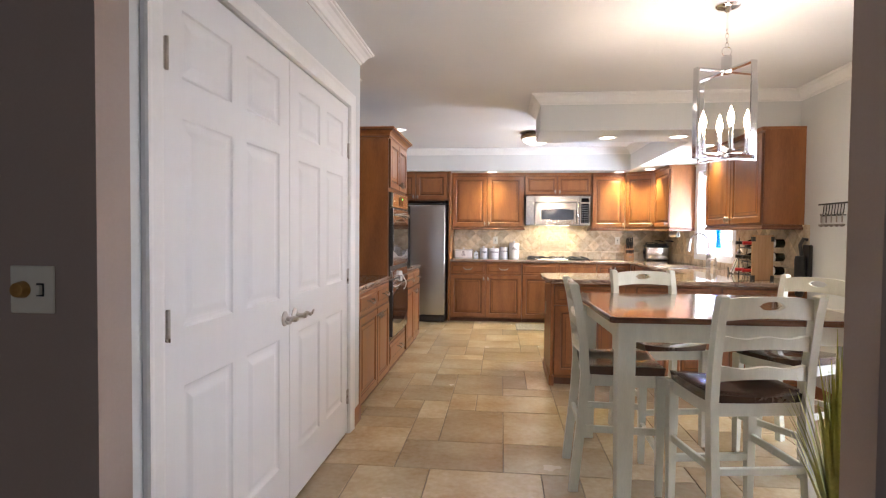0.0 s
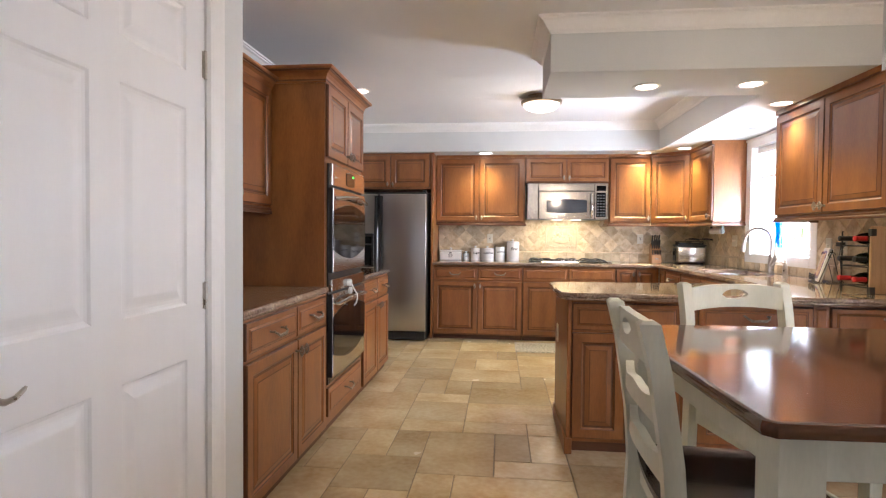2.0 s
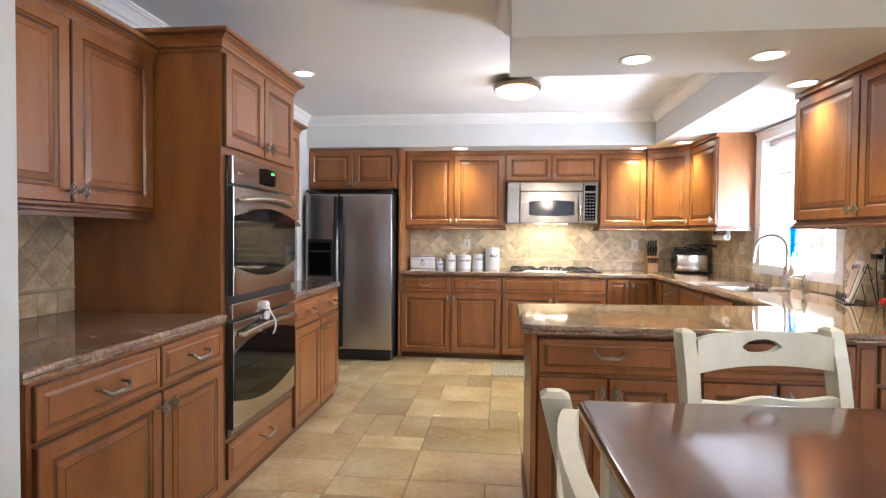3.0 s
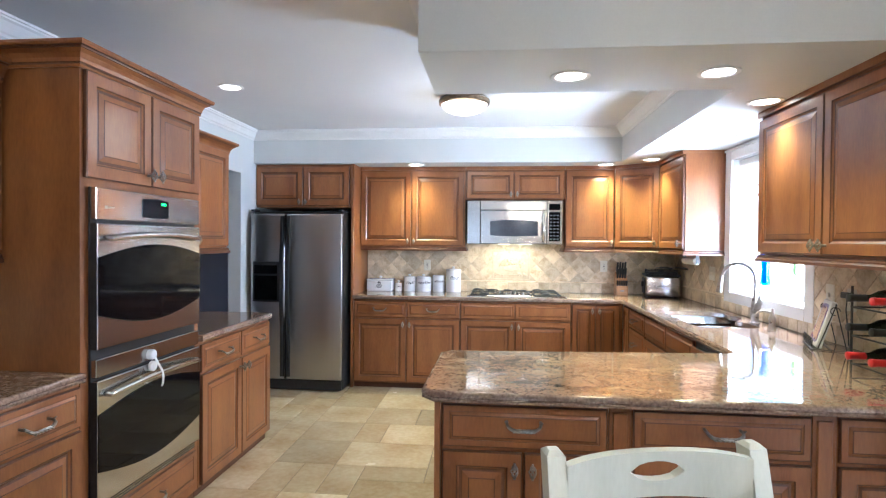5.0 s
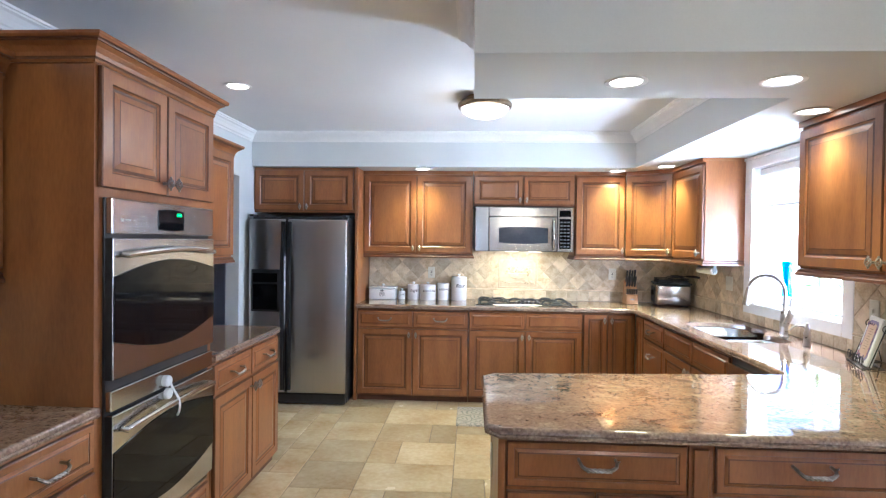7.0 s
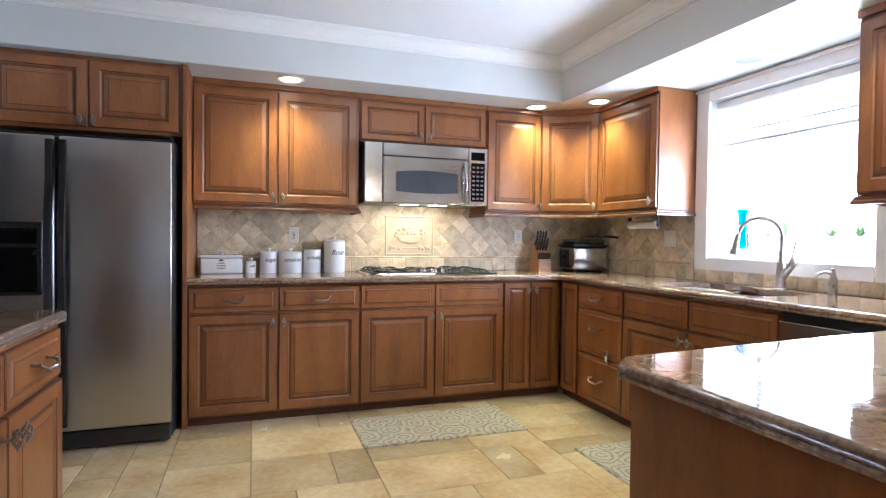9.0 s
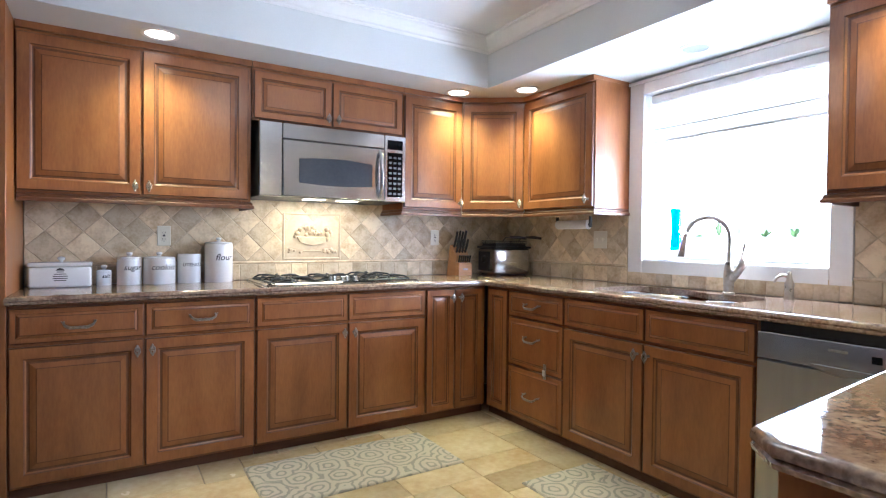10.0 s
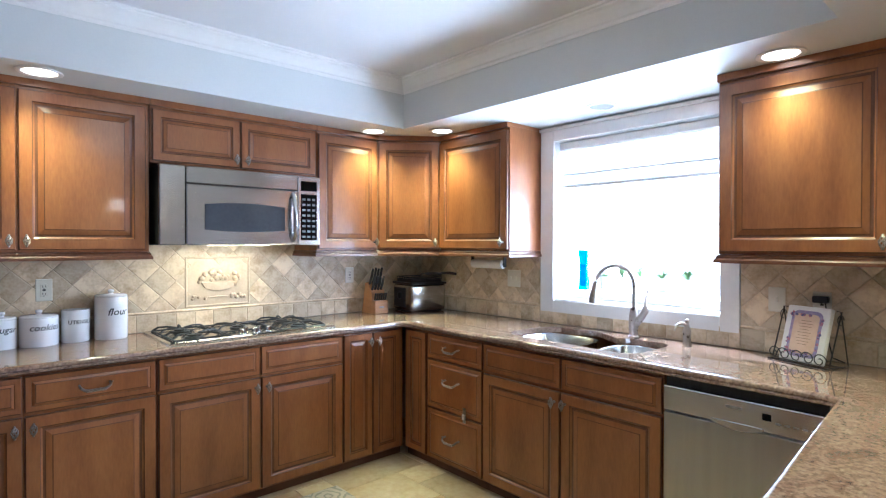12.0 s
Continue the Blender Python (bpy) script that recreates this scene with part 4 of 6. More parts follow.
for gx0, gx1 in ((0.035, 0.315), (0.325, 0.605), (0.615, 0.895)):
    bm = bmesh.new()
    cx = (gx0 + gx1) / 2
    ys0 = 0.16 if gx0 == 0.325 else 0.035
    for a, b in (((gx0, ys0), (gx1, ys0)), ((gx0, 0.465), (gx1, 0.465)), ((gx0, ys0), (gx0, 0.465)), ((gx1, ys0), (gx1, 0.465))):
        tube(bm, [(*a, 0.017), (*b, 0.017)], 0.005, 5)
    for x, y in burn:
        if gx0 < x < gx1:
            for k in range(6):
                q = math.pi * (k + 0.35) / 3
                u, v = math.cos(q), math.sin(q)
                reach = min((gx1 - x if u > 0 else x - gx0) / max(abs(u), 0.01), 0.125 / max(abs(v), 0.01), 0.16)
                tube(bm, [(x + u * reach, y + v * reach, 0.017), (x + u * reach * 0.8, y + v * reach * 0.8, 0.036), (x + u * reach * 0.5, y + v * reach * 0.5, 0.040), (x + u * 0.022, y + v * 0.022, 0.035)], [0.006, 0.006, 0.0055, 0.004], 5)
    for x, y in ((gx0, ys0), (gx1, ys0), (gx0, 0.465), (gx1, 0.465)):
        tube(bm, [(x, y, 0.010), (x, y, 0.02)], 0.007, 5)
    part("grate", bm, IRON, cook)
for x, y in ((0.385, 0.055), (0.425, 0.095), (0.465, 0.055), (0.505, 0.095), (0.545, 0.055)):
    bm = bmesh.new()
    lathe(bm, ((0.020, 0.010), (0.020, 0.016), (0.015, 0.018), (0.014, 0.040), (0.011, 0.043)), 16, x, y)
    smooth(part("knob", bm, CHROME, cook))

# dishwasher
dish = root("dishwasher", pose(RF, 7.278, 0, 0, 0, -90), "stainless steel dishwasher with a pocket handle", "dishwasher")
part("tub", boxes((0.002, 0.588, 0.0, 0.55, 0.09, 0.868)), BLACK, dish)
part("kickboard", boxes((0.0, 0.59, 0.03, 0.05, 0.0, 0.089)), BLACK, dish)
dd = part("door", boxes((0.004, 0.586, -0.030, -0.001, 0.10, 0.722), bevel=0.004), mat("satin_door_steel", (0.36, 0.355, 0.35), (0.40, 0.395, 0.39), 2.0, 0.30, 1.0, stretch=(14, 14, 0.6), rough_var=0.005), dish)
cp = part("control_panel", boxes((0.004, 0.586, -0.034, -0.001, 0.728, 0.832), bevel=0.004), STEEL, dish)
part("display", boxes((0.385, 0.415, -0.0352, -0.0335, 0.775, 0.800)), BLACK_GLASS, cp)
bm = bmesh.new()
for k in range(5):
    box(bm, 0.43 + k * 0.028, 0.448 + k * 0.028, -0.0352, -0.0335, 0.768, 0.775)
box(bm, 0.255, 0.315, -0.0350, -0.0335, 0.795, 0.804)
tagged(part("marks", bm, PEWTER, cp), kind="stuff")
bm = bmesh.new()
plate(bm, arched(0.20, 0.39, 0.728, 0.742, 0.018, 0.0), -0.0365, -0.031)
part("pocket_handle", bm, STEEL, cp)

# sink, tap, soap pump
sink = root("sink", pose(0, 0, COUNTER - 0.031), "double bowl stainless undermount sink", "sink")
for cx, cy, a, b in ((4.13, 8.07, 0.205, 0.205), (4.13, 7.60, 0.18, 0.145)):
    bm = bmesh.new()
    loops = []
    for s, z in ((1.03, 0.0), (1.0, -0.004), (0.97, -0.12), (0.9, -0.155), (0.35, -0.165), (0.1, -0.166)):
        loops.append([(cx + a * s * math.copysign(abs(math.cos(q)) ** 0.55, math.cos(q)), cy + b * s * math.copysign(abs(math.sin(q)) ** 0.55, math.sin(q)), z) for q in (2 * math.pi * k / 32 for k in range(32))])
    rings(bm, loops, False, True)
    smooth(part("bowl", bm, SINK_STEEL, sink), 60)
for cy in (8.07, 7.62):
    bm = bmesh.new()
    lathe(bm, ((0.042, -0.164), (0.040, -0.160), (0.02, -0.163)), 20, 4.13, cy)
    part("drain", bm, CHROME, sink)
tap = root("kitchen_tap", pose(4.385, 7.725, COUNTER), "brushed nickel gooseneck pull-down kitchen tap", "tap")
bm = bmesh.new()
lathe(bm, ((0.030, 0), (0.030, 0.006), (0.024, 0.012), (0.026, 0.08), (0.024, 0.12), (0.017, 0.17)), 20)
smooth(part("base", bm, NICKEL, tap))
bm = bmesh.new()
ang = radians(41)
neck = [(0, 0, 0.165), (0.003, 0, 0.26)] + [(-0.105 + 0.108 * math.cos(radians(q)), 0, 0.29 + 0.108 * math.sin(radians(q))) for q in range(0, 171, 15)]
tube(bm, [(x * math.cos(ang), -x * math.sin(ang), z) for x, y, z in neck], 0.0115, 12)
smooth(part("neck", bm, NICKEL, tap), 60)
bm = bmesh.new()
tube(bm, [(x * math.cos(ang), -x * math.sin(ang), z) for x, z in ((-0.212, 0.31), (-0.218, 0.285), (-0.224, 0.25), (-0.232, 0.19))], [0.0125, 0.014, 0.017, 0.021], 14)
smooth(part("spray_head", bm, NICKEL, tap), 60)
bm = bmesh.new()
tube(bm, [(0, -0.01, 0.075), (0.0, -0.05, 0.12), (0, -0.068, 0.15), (0, -0.072, 0.175), (0, -0.068, 0.19), (0.0, -0.080, 0.25), (0.0, -0.085, 0.268)], [0.022, 0.019, 0.019, 0.016, 0.006, 0.006, 0.004], 12)
smooth(part("lever", bm, NICKEL, tap), 60)
soap = root("soap_pump", pose(4.345, 7.41, COUNTER), "brushed nickel soap pump beside the sink", "soap pump")
bm = bmesh.new()
lathe(bm, ((0.023, 0), (0.023, 0.008), (0.019, 0.02), (0.019, 0.06), (0.021, 0.075), (0.012, 0.10), (0.008, 0.135)), 18)
smooth(part("body", bm, NICKEL, soap))
bm = bmesh.new()
tube(bm, [(0.006, 0.0, 0.095), (-0.02, 0.006, 0.115), (-0.05, 0.014, 0.118), (-0.075, 0.02, 0.108), (-0.088, 0.024, 0.085)], [0.008, 0.008, 0.007, 0.006, 0.005], 8)
smooth(part("spout", bm, NICKEL, soap), 60)

# ---- lights ----


def can_light(x, y, z, power, lit=True, name="recessed_light"):
    c = root(name, pose(x, y, z), "round white recessed ceiling light" + (", lit warm" if lit else ", switched off"), "ceiling light", "recessed lights")
    bm = bmesh.new()
    lathe(bm, ((0.088, -0.001), (0.088, -0.006), (0.080, -0.009), (0.068, -0.006), (0.066, -0.002)), 32)
    smooth(part("trim_ring", bm, WHITE, c))
    bm = bmesh.new()
    lathe(bm, ((0.065, -0.0015), (0.064, -0.004), (0.045, -0.005)), 32)
    part("lens", bm, DISC if lit else UNLIT, c)
    if lit:
        lamp("recessed_lamp", "SPOT", pose(x, y, z - 0.02), power, WARM, angle=122)
    return c


for x, y in ((1.857, 9.19), (3.69, 9.25), (4.03, 8.93), (4.05, 6.91), (2.976, 6.394), (3.61, 6.38)):
    can_light(x, y, SOFFIT, (44 if x > 3.5 else 31) if y > 8 else 25)
can_light(4.247, 7.845, SOFFIT, 0, False)
for y in (5.45, 7.54):
    can_light(0.79, y, TOP, 5)

dome = root("flush_ceiling_light", pose(2.41, 7.84, TOP), "flush ceiling light, frosted glass dome with bronze rim", "ceiling light")
bm = bmesh.new()
lathe(bm, ((0.13, -0.001), (0.13, -0.018), (0.165, -0.026), (0.188, -0.050), (0.184, -0.074), (0.170, -0.080), (0.162, -0.066)), 40)
smooth(part("rim", bm, mat("antique_bronze", (0.18, 0.13, 0.075), (0.28, 0.21, 0.13), 30.0, 0.35, 1.0), dome))
bm = bmesh.new()
lathe(bm, [(0.165 * math.cos(radians(a)), -0.072 - 0.074 * math.sin(radians(a))) for a in range(0, 86, 9)], 40)
smooth(part("glass_dome", bm, DOME, dome), 60)
lamp("dome_lamp", "POINT", pose(2.41, 7.84, TOP - 0.26), 3.6, (1.0, 0.86, 0.68), radius=0.18)

# lantern over the table
pen = root("pendant_lantern", pose(3.18, 4.22, TOP), "polished chrome open lantern pendant with candle bulbs, lit", "pendant lamp")
bm = bmesh.new()
lathe(bm, ((0.062, -0.001), (0.062, -0.008), (0.05, -0.020), (0.02, -0.028), (0.010, -0.04)), 28)
smooth(part("canopy", bm, CHROME, pen))
bm = bmesh.new()
tube(bm, [(0, 0, -0.035), (0, 0, -0.13)], 0.006, 8)
for k in range(4):
    z = -0.14 - k * 0.024
    tube(bm, [((0.009 * math.cos(q) if k % 2 else 0), (0 if k % 2 else 0.009 * math.cos(q)), z - 0.014 * math.sin(q)) for q in (2 * math.pi * j / 10 for j in range(11))], 0.0022, 5)
tube(bm, [(0.024 * math.cos(q), 0, -0.245 + 0.024 * math.sin(q)) for q in (2 * math.pi * j / 18 for j in range(19))], 0.003, 6)
part("chain", bm, CHROME, pen)
bm = bmesh.new()
box(bm, -0.020, 0.020, -0.020, 0.020, -0.365, -0.268, bevel=0.003)
part("hub", bm, CHROME, pen)
A, ZT, ZB, BARW, BART = 0.19, -0.345, -0.815, 0.030, 0.008
for turn in (20, 110):
    bm = bmesh.new()
    box(bm, -A, A, -BARW / 2, BARW / 2, ZT - BART, ZT)
    box(bm, -A, A, -BARW / 2, BARW / 2, ZB, ZB + BART)
    for s in (-1, 1):
        box(bm, s * A - (BART if s > 0 else 0), s * A + (0 if s > 0 else BART), -BARW / 2, BARW / 2, ZB + BART, ZT - BART)
    part("frame", bm, CHROME, pen, "", pose(0, 0, 0 if turn == 20 else 0.0005, 0, 0, turn))
bm = bmesh.new()
for k in range(4):
    a = radians(83 + 90 * k)
    tube(bm, [(0, 0, ZB + 0.03), (0.108 * math.cos(a), 0.108 * math.sin(a), ZB + 0.03)], 0.006, 8)
lathe(bm, ((0.018, ZB + 0.005), (0.022, ZB + 0.02), (0.018, ZB + 0.05), (0.008, ZB + 0.07)), 14)
part("arms", bm, CHROME, pen)
for k in range(4):
    a = radians(83 + 90 * k)
    cx, cy = 0.108 * math.cos(a), 0.108 * math.sin(a)
    bm = bmesh.new()
    lathe(bm, ((0.020, ZB + 0.032), (0.022, ZB + 0.038), (0.011, ZB + 0.042), (0.011, ZB + 0.155)), 12, cx, cy)
    smooth(part("candle_sleeve", bm, CHROME, pen))
    bm = bmesh.new()
    lathe(bm, ((0.006, ZB + 0.155), (0.014, ZB + 0.175), (0.018, ZB + 0.195), (0.014, ZB + 0.222), (0.006, ZB + 0.245), (0.001, ZB + 0.262)), 14, cx, cy)
    smooth(part("candle_bulb", bm, BULB, pen), 60)
lamp("lantern_lamp", "POINT", pose(3.18, 4.22, TOP - 0.58), 12.0, (1.0, 0.80, 0.55), radius=0.07)

# ---- dining set ----
TA, HX, HY = 2.0, 0.60, 0.525
table = root("counter_height_table", pose(3.09, 4.27, 0, 0, 0, TA), "counter-height table, cherry top on cream painted legs", "dining table")
bm = bmesh.new()
cut = 0.02
outl = [(-HX + cut, -HY), (HX - cut, -HY), (HX, -HY + cut), (HX, HY - cut), (HX - cut, HY), (-HX + cut, HY), (-HX, HY - cut), (-HX, -HY + cut)]
rings(bm, [[(*p, z) for p in offset_path(outl, o, True)] for o, z in ((-0.012, 0.882), (-0.003, 0.884), (0, 0.892), (0, 0.902), (-0.004, 0.910), (-0.010, 0.912), (-0.014, 0.912))], True, True)
smooth(part("tabletop", bm, DARK_WOOD, table), 40)
ax, ay = HX - 0.115, HY - 0.115
for x0, x1, y0, y1 in ((-ax, ax, -HY + 0.068, -HY + 0.090), (-ax, ax, HY - 0.090, HY - 0.068), (-HX + 0.068, -HX + 0.090, -ay, ay), (HX - 0.090, HX - 0.068, -ay, ay)):
    part("apron", boxes((x0, x1, y0, y1, 0.785, 0.881), bevel=0.002), CREAM, table)
for sx in (-1, 1):
    for sy in (-1, 1):
        bm = bmesh.new()
        x, y = sx * (HX - 0.088), sy * (HY - 0.088)
        rings(bm, [[(x - h, y - h, z), (x + h, y - h, z), (x + h, y + h, z), (x - h, y + h, z)] for h, z in ((0.030, 0.0), (0.033, 0.003), (0.041, 0.55), (0.041, 0.879), (0.040, 0.881))], True, True)
        part("leg", bm, CREAM, table)


def seat_mesh():
    bm = bmesh.new()
    n = 10
    pts = {}
    for i in range(n + 1):
        for j in range(n + 1):
            u, v = i / n * 2 - 1, j / n * 2 - 1
            wdt = 0.222 - 0.016 * (v + 1) / 2
            x, y = u * wdt * (1 - 0.05 * v * v), v * 0.205 * (1 - 0.06 * u * u)
            dip = 0.016 * (1 - abs(u)) ** 0.6 * (1 - max(0, v) ** 2 * 0.4) * (1 if v > -0.9 else 0.4)
            z = 0.638 - dip - (0.012 if max(abs(u), abs(v)) > 0.97 else 0) + 0.010 * u * u
            pts[i, j] = (bm.verts.new((x, y, z)), bm.verts.new((x * 0.97, y * 0.97, 0.594)))
    for i in range(n):
        for j in range(n):
            bm.faces.new([pts[a][0] for a in ((i, j), (i + 1, j), (i + 1, j + 1), (i, j + 1))])
            bm.faces.new([pts[a][1] for a in ((i, j + 1), (i + 1, j + 1), (i + 1, j), (i, j))])
    ring = [(i, 0) for i in range(n)] + [(n, j) for j in range(n)] + [(i, n) for i in range(n, 0, -1)] + [(0, j) for j in range(n, 0, -1)]
    for k in range(len(ring)):
        a, b = ring[k], ring[(k + 1) % len(ring)]
        bm.faces.new((pts[a][0], pts[b][0], pts[b][1], pts[a][1]))
    return bm


def slat(z0, z1, bow, hole=False):
    """A ladder-back slat with a waved upper edge, bowed backwards; the top one has a hand hole."""
    bm = bmesh.new()
    n = 20
    cols = []
    for k in range(n + 1):
        u = k / n * 2 - 1
        x = u * 0.185
        y = -0.205 - bow - 0.020 * (1 - u * u)
        up = z1 - (z1 - z0) * 0.16 * math.sin(math.pi * (1 - abs(u))) ** 2 * (0 if hole else 1) - (0.014 * abs(u) ** 3 if hole else 0)
        lo = z0 + (z1 - z0) * 0.22 * (1 - u * u) * (0.6 if hole else 1)
        cols.append((x, y, lo, up))
    for y_off in (0.0,):
        rows = []
        for x, y, lo, up in cols:
            u = abs(x) / 0.052
            mid_z = (lo + up) / 2 + 0.006
            half = 0.019 * math.sqrt(max(0.0, 1 - u * u)) if hole else 0
            rows.append([lo, mid_z - half, mid_z + half, up])
        t = 0.011
        vf = [[bm.verts.new((c[0], c[1] - t, z)) for z in r] for c, r in zip(cols, rows)]
        vb = [[bm.verts.new((c[0], c[1] + t, z)) for z in r] for c, r in zip(cols, rows)]
        for k in range(n):
            for j in range(3):
                open_gap = j == 1 and (rows[k][2] - rows[k][1] > 1e-6 or rows[k + 1][2] - rows[k + 1][1] > 1e-6)
                if j == 1 and not open_gap:
                    continue
                if not open_gap:
                    bm.faces.new((vf[k][j], vf[k + 1][j], vf[k + 1][j + 1], vf[k][j + 1]))
                    bm.faces.new((vb[k][j + 1], vb[k + 1][j + 1], vb[k + 1][j], vb[k][j]))
                else:
                    bm.faces.new((vf[k][1], vb[k][1], vb[k + 1][1], vf[k + 1][1]))
                    bm.faces.new((vf[k + 1][2], vb[k + 1][2], vb[k][2], vf[k][2]))
            bm.faces.new((vf[k][3], vf[k + 1][3], vb[k + 1][3], vb[k][3]))
            bm.faces.new((vb[k][0], vb[k + 1][0], vf[k + 1][0], vf[k][0]))
    bmesh.ops.remove_doubles(bm, verts=bm.verts, dist=1e-5)
    return bm


chair = root("counter_chair", pose(0, 0, 0), "cream painted counter-height ladder-back chair with dark saddle seat", "chair", "chairs round the table")
smooth(part("seat", seat_mesh(), SEAT_BROWN, chair, "dark brown saddle seat"), 50)
part("seat_frame", boxes((-0.185, 0.185, -0.185, -0.165, 0.535, 0.593), (-0.185, 0.185, 0.155, 0.175, 0.535, 0.593), (-0.20, -0.18, -0.165, 0.155, 0.535, 0.593), (0.18, 0.20, -0.165, 0.155, 0.535, 0.593), bevel=0.002), CREAM, chair)
for sx in (-1, 1):
    bm = bmesh.new()
    x = sx * 0.203
    prof = ((-0.245, 0.0), (-0.205, 0.40), (-0.195, 0.60), (-0.205, 0.75), (-0.235, 0.95), (-0.258, 1.045))
    rings(bm, [[(x - 0.018, y - 0.022, z), (x + 0.018, y - 0.022, z), (x + 0.018, y + 0.022, z), (x - 0.018, y + 0.022, z)] for y, z in prof] + [[(x - 0.010, -0.270, 1.053), (x + 0.010, -0.270, 1.053), (x + 0.010, -0.248, 1.053), (x - 0.010, -0.248, 1.053)]], True, True)
    part("back_post", bm, CREAM, chair)
    bm = bmesh.new()
    rings(bm, [[(sx * 0.195 - h, 0.168 - h, z), (sx * 0.195 + h, 0.168 - h, z), (sx * 0.195 + h, 0.168 + h, z), (sx * 0.195 - h, 0.168 + h, z)] for h, z in ((0.015, 0), (0.022, 0.45), (0.022, 0.592))], True, True)
    part("front_leg", bm, CREAM, chair)
    part("side_stretcher", boxes((sx * 0.197 - 0.009, sx * 0.197 + 0.009, -0.20, 0.16, 0.30, 0.335), bevel=0.003), CREAM, chair)
part("front_stretcher", boxes((-0.185, 0.185, 0.155, 0.178, 0.20, 0.235), bevel=0.003), CREAM, chair)
part("rear_stretcher", boxes((-0.190, 0.190, -0.222, -0.200, 0.30, 0.33), bevel=0.003), CREAM, chair)
for z0, z1, bow, hole_ in ((0.945, 1.045, 0.030, True), (0.815, 0.880, 0.012, False), (0.690, 0.755, 0.000, False)):
    part("slat", slat(z0, z1, bow, hole_), CREAM, chair)
chair.matrix_basis = pose(3.05, 3.735, 0, 0, 0, 9)
for m in (pose(2.63, 4.125, 0, 0, 0, -92), pose(3.015, 4.732, 0, 0, 0, 192), pose(3.66, 4.475, 0, 0, 0, 120)):
    copy_thing(chair, m)

# ---- things on the worktops ----


def lettering(text, size, radius, parent, z, slant=0.0, material=INK):
    """Painted words wrapped round an upright pot that faces -y."""
    curve = bpy.data.curves.new("lettering", "FONT")
    curve.body, curve.size, curve.align_x, curve.shear = text, size, "CENTER", slant
    curve.resolution_u, curve.offset = 2, size * 0.012
    holder = bpy.data.objects.new("lettering", curve)
    scene.collection.objects.link(holder)
    mesh = bpy.data.meshes.new_from_object(holder.evaluated_get(bpy.context.evaluated_depsgraph_get()))
    bpy.data.objects.remove(holder)
    bm = bmesh.new()
    bm.from_mesh(mesh)
    bmesh.ops.subdivide_edges(bm, edges=[e for e in bm.edges if e.calc_length() > size * 0.12], cuts=1)
    for v in bm.verts:
        a = v.co.x / radius if radius else 0
        r = (radius or 0) + 0.0008
        v.co = Vector((r * math.sin(a), -r * math.cos(a), z + v.co.y)) if radius else Vector((v.co.x, -0.0008, z + v.co.y))
    return part("lettering", bm, material, parent, "black painted word")


def canister(x, y, r, h, word, size, label, lid=True, slant=0.25):
    c = root("canister", pose(x, y, COUNTER, 0, 0, 14), label, "canister", "white canisters")
    bm = bmesh.new()
    prof = [(r * 0.96, 0), (r, 0.004), (r, h - 0.006), (r * 0.985, h)]
    lathe(bm, prof if lid else prof + [(r * 0.93, h), (r * 0.92, h * 0.3), (r * 0.1, h * 0.29)], 40)
    smooth(part("pot", bm, CERAMIC, c), 40)
    if lid:
        bm = bmesh.new()
        lathe(bm, ((r * 0.99, h + 0.001), (r, h + 0.005), (r * 0.9, h + 0.011), (r * 0.2, h + 0.014), (0.010, h + 0.018), (0.016, h + 0.028), (0.014, h + 0.036), (0.004, h + 0.039)), 32)
        smooth(part("lid", bm, CERAMIC, c), 40)
    lettering(word, size * 1.05, r, c, h * 0.58, slant)
    return c


canister(1.738, 9.60, 0.062, 0.142, "sugar", 0.040, "white ceramic sugar canister with lid")
canister(1.886, 9.598, 0.083, 0.142, "cookies", 0.042, "wide white ceramic cookies canister with lid")
canister(2.044, 9.615, 0.064, 0.168, "UTENSILS", 0.026, "open white ceramic utensils crock", False, 0.0)
canister(2.204, 9.60, 0.079, 0.228, "flour", 0.050, "tall white ceramic flour canister with lid")
canister(1.618, 9.60, 0.036, 0.072, "salt", 0.026, "small white ceramic salt jar with wooden lid")
bread = root("bread_box", pose(1.428, 9.585, COUNTER), "white enamel bread box with a knob lid", "bread box")
bm = bmesh.new()
box(bm, -0.135, 0.135, -0.085, 0.085, 0.0, 0.105, bevel=0.014, segments=3)
smooth(part("box", bm, CERAMIC, bread))
bm = bmesh.new()
box(bm, -0.138, 0.138, -0.088, 0.088, 0.107, 0.128, bevel=0.009, segments=3)
lid = smooth(part("lid", bm, CERAMIC, bread))
bm = bmesh.new()
lathe(bm, ((0.008, 0.127), (0.008, 0.135), (0.017, 0.143), (0.017, 0.152), (0.006, 0.158)), 18)
smooth(part("knob", bm, CERAMIC, lid), 60)
bm = bmesh.new()
for k, wd in enumerate((0.05, 0.062, 0.062, 0.05, 0.03)):
    box(bm, -wd / 2, wd / 2, -0.0862, -0.0848, 0.035 + k * 0.011, 0.039 + k * 0.011)
plate(bm, [(-0.02, 0.088), (0.02, 0.088), (0.012, 0.097), (0.0, 0.102), (-0.012, 0.097)], -0.0862, -0.0848, 0.0003)
part("printed_mark", bm, INK, bread, "unreadable grey printed mark")

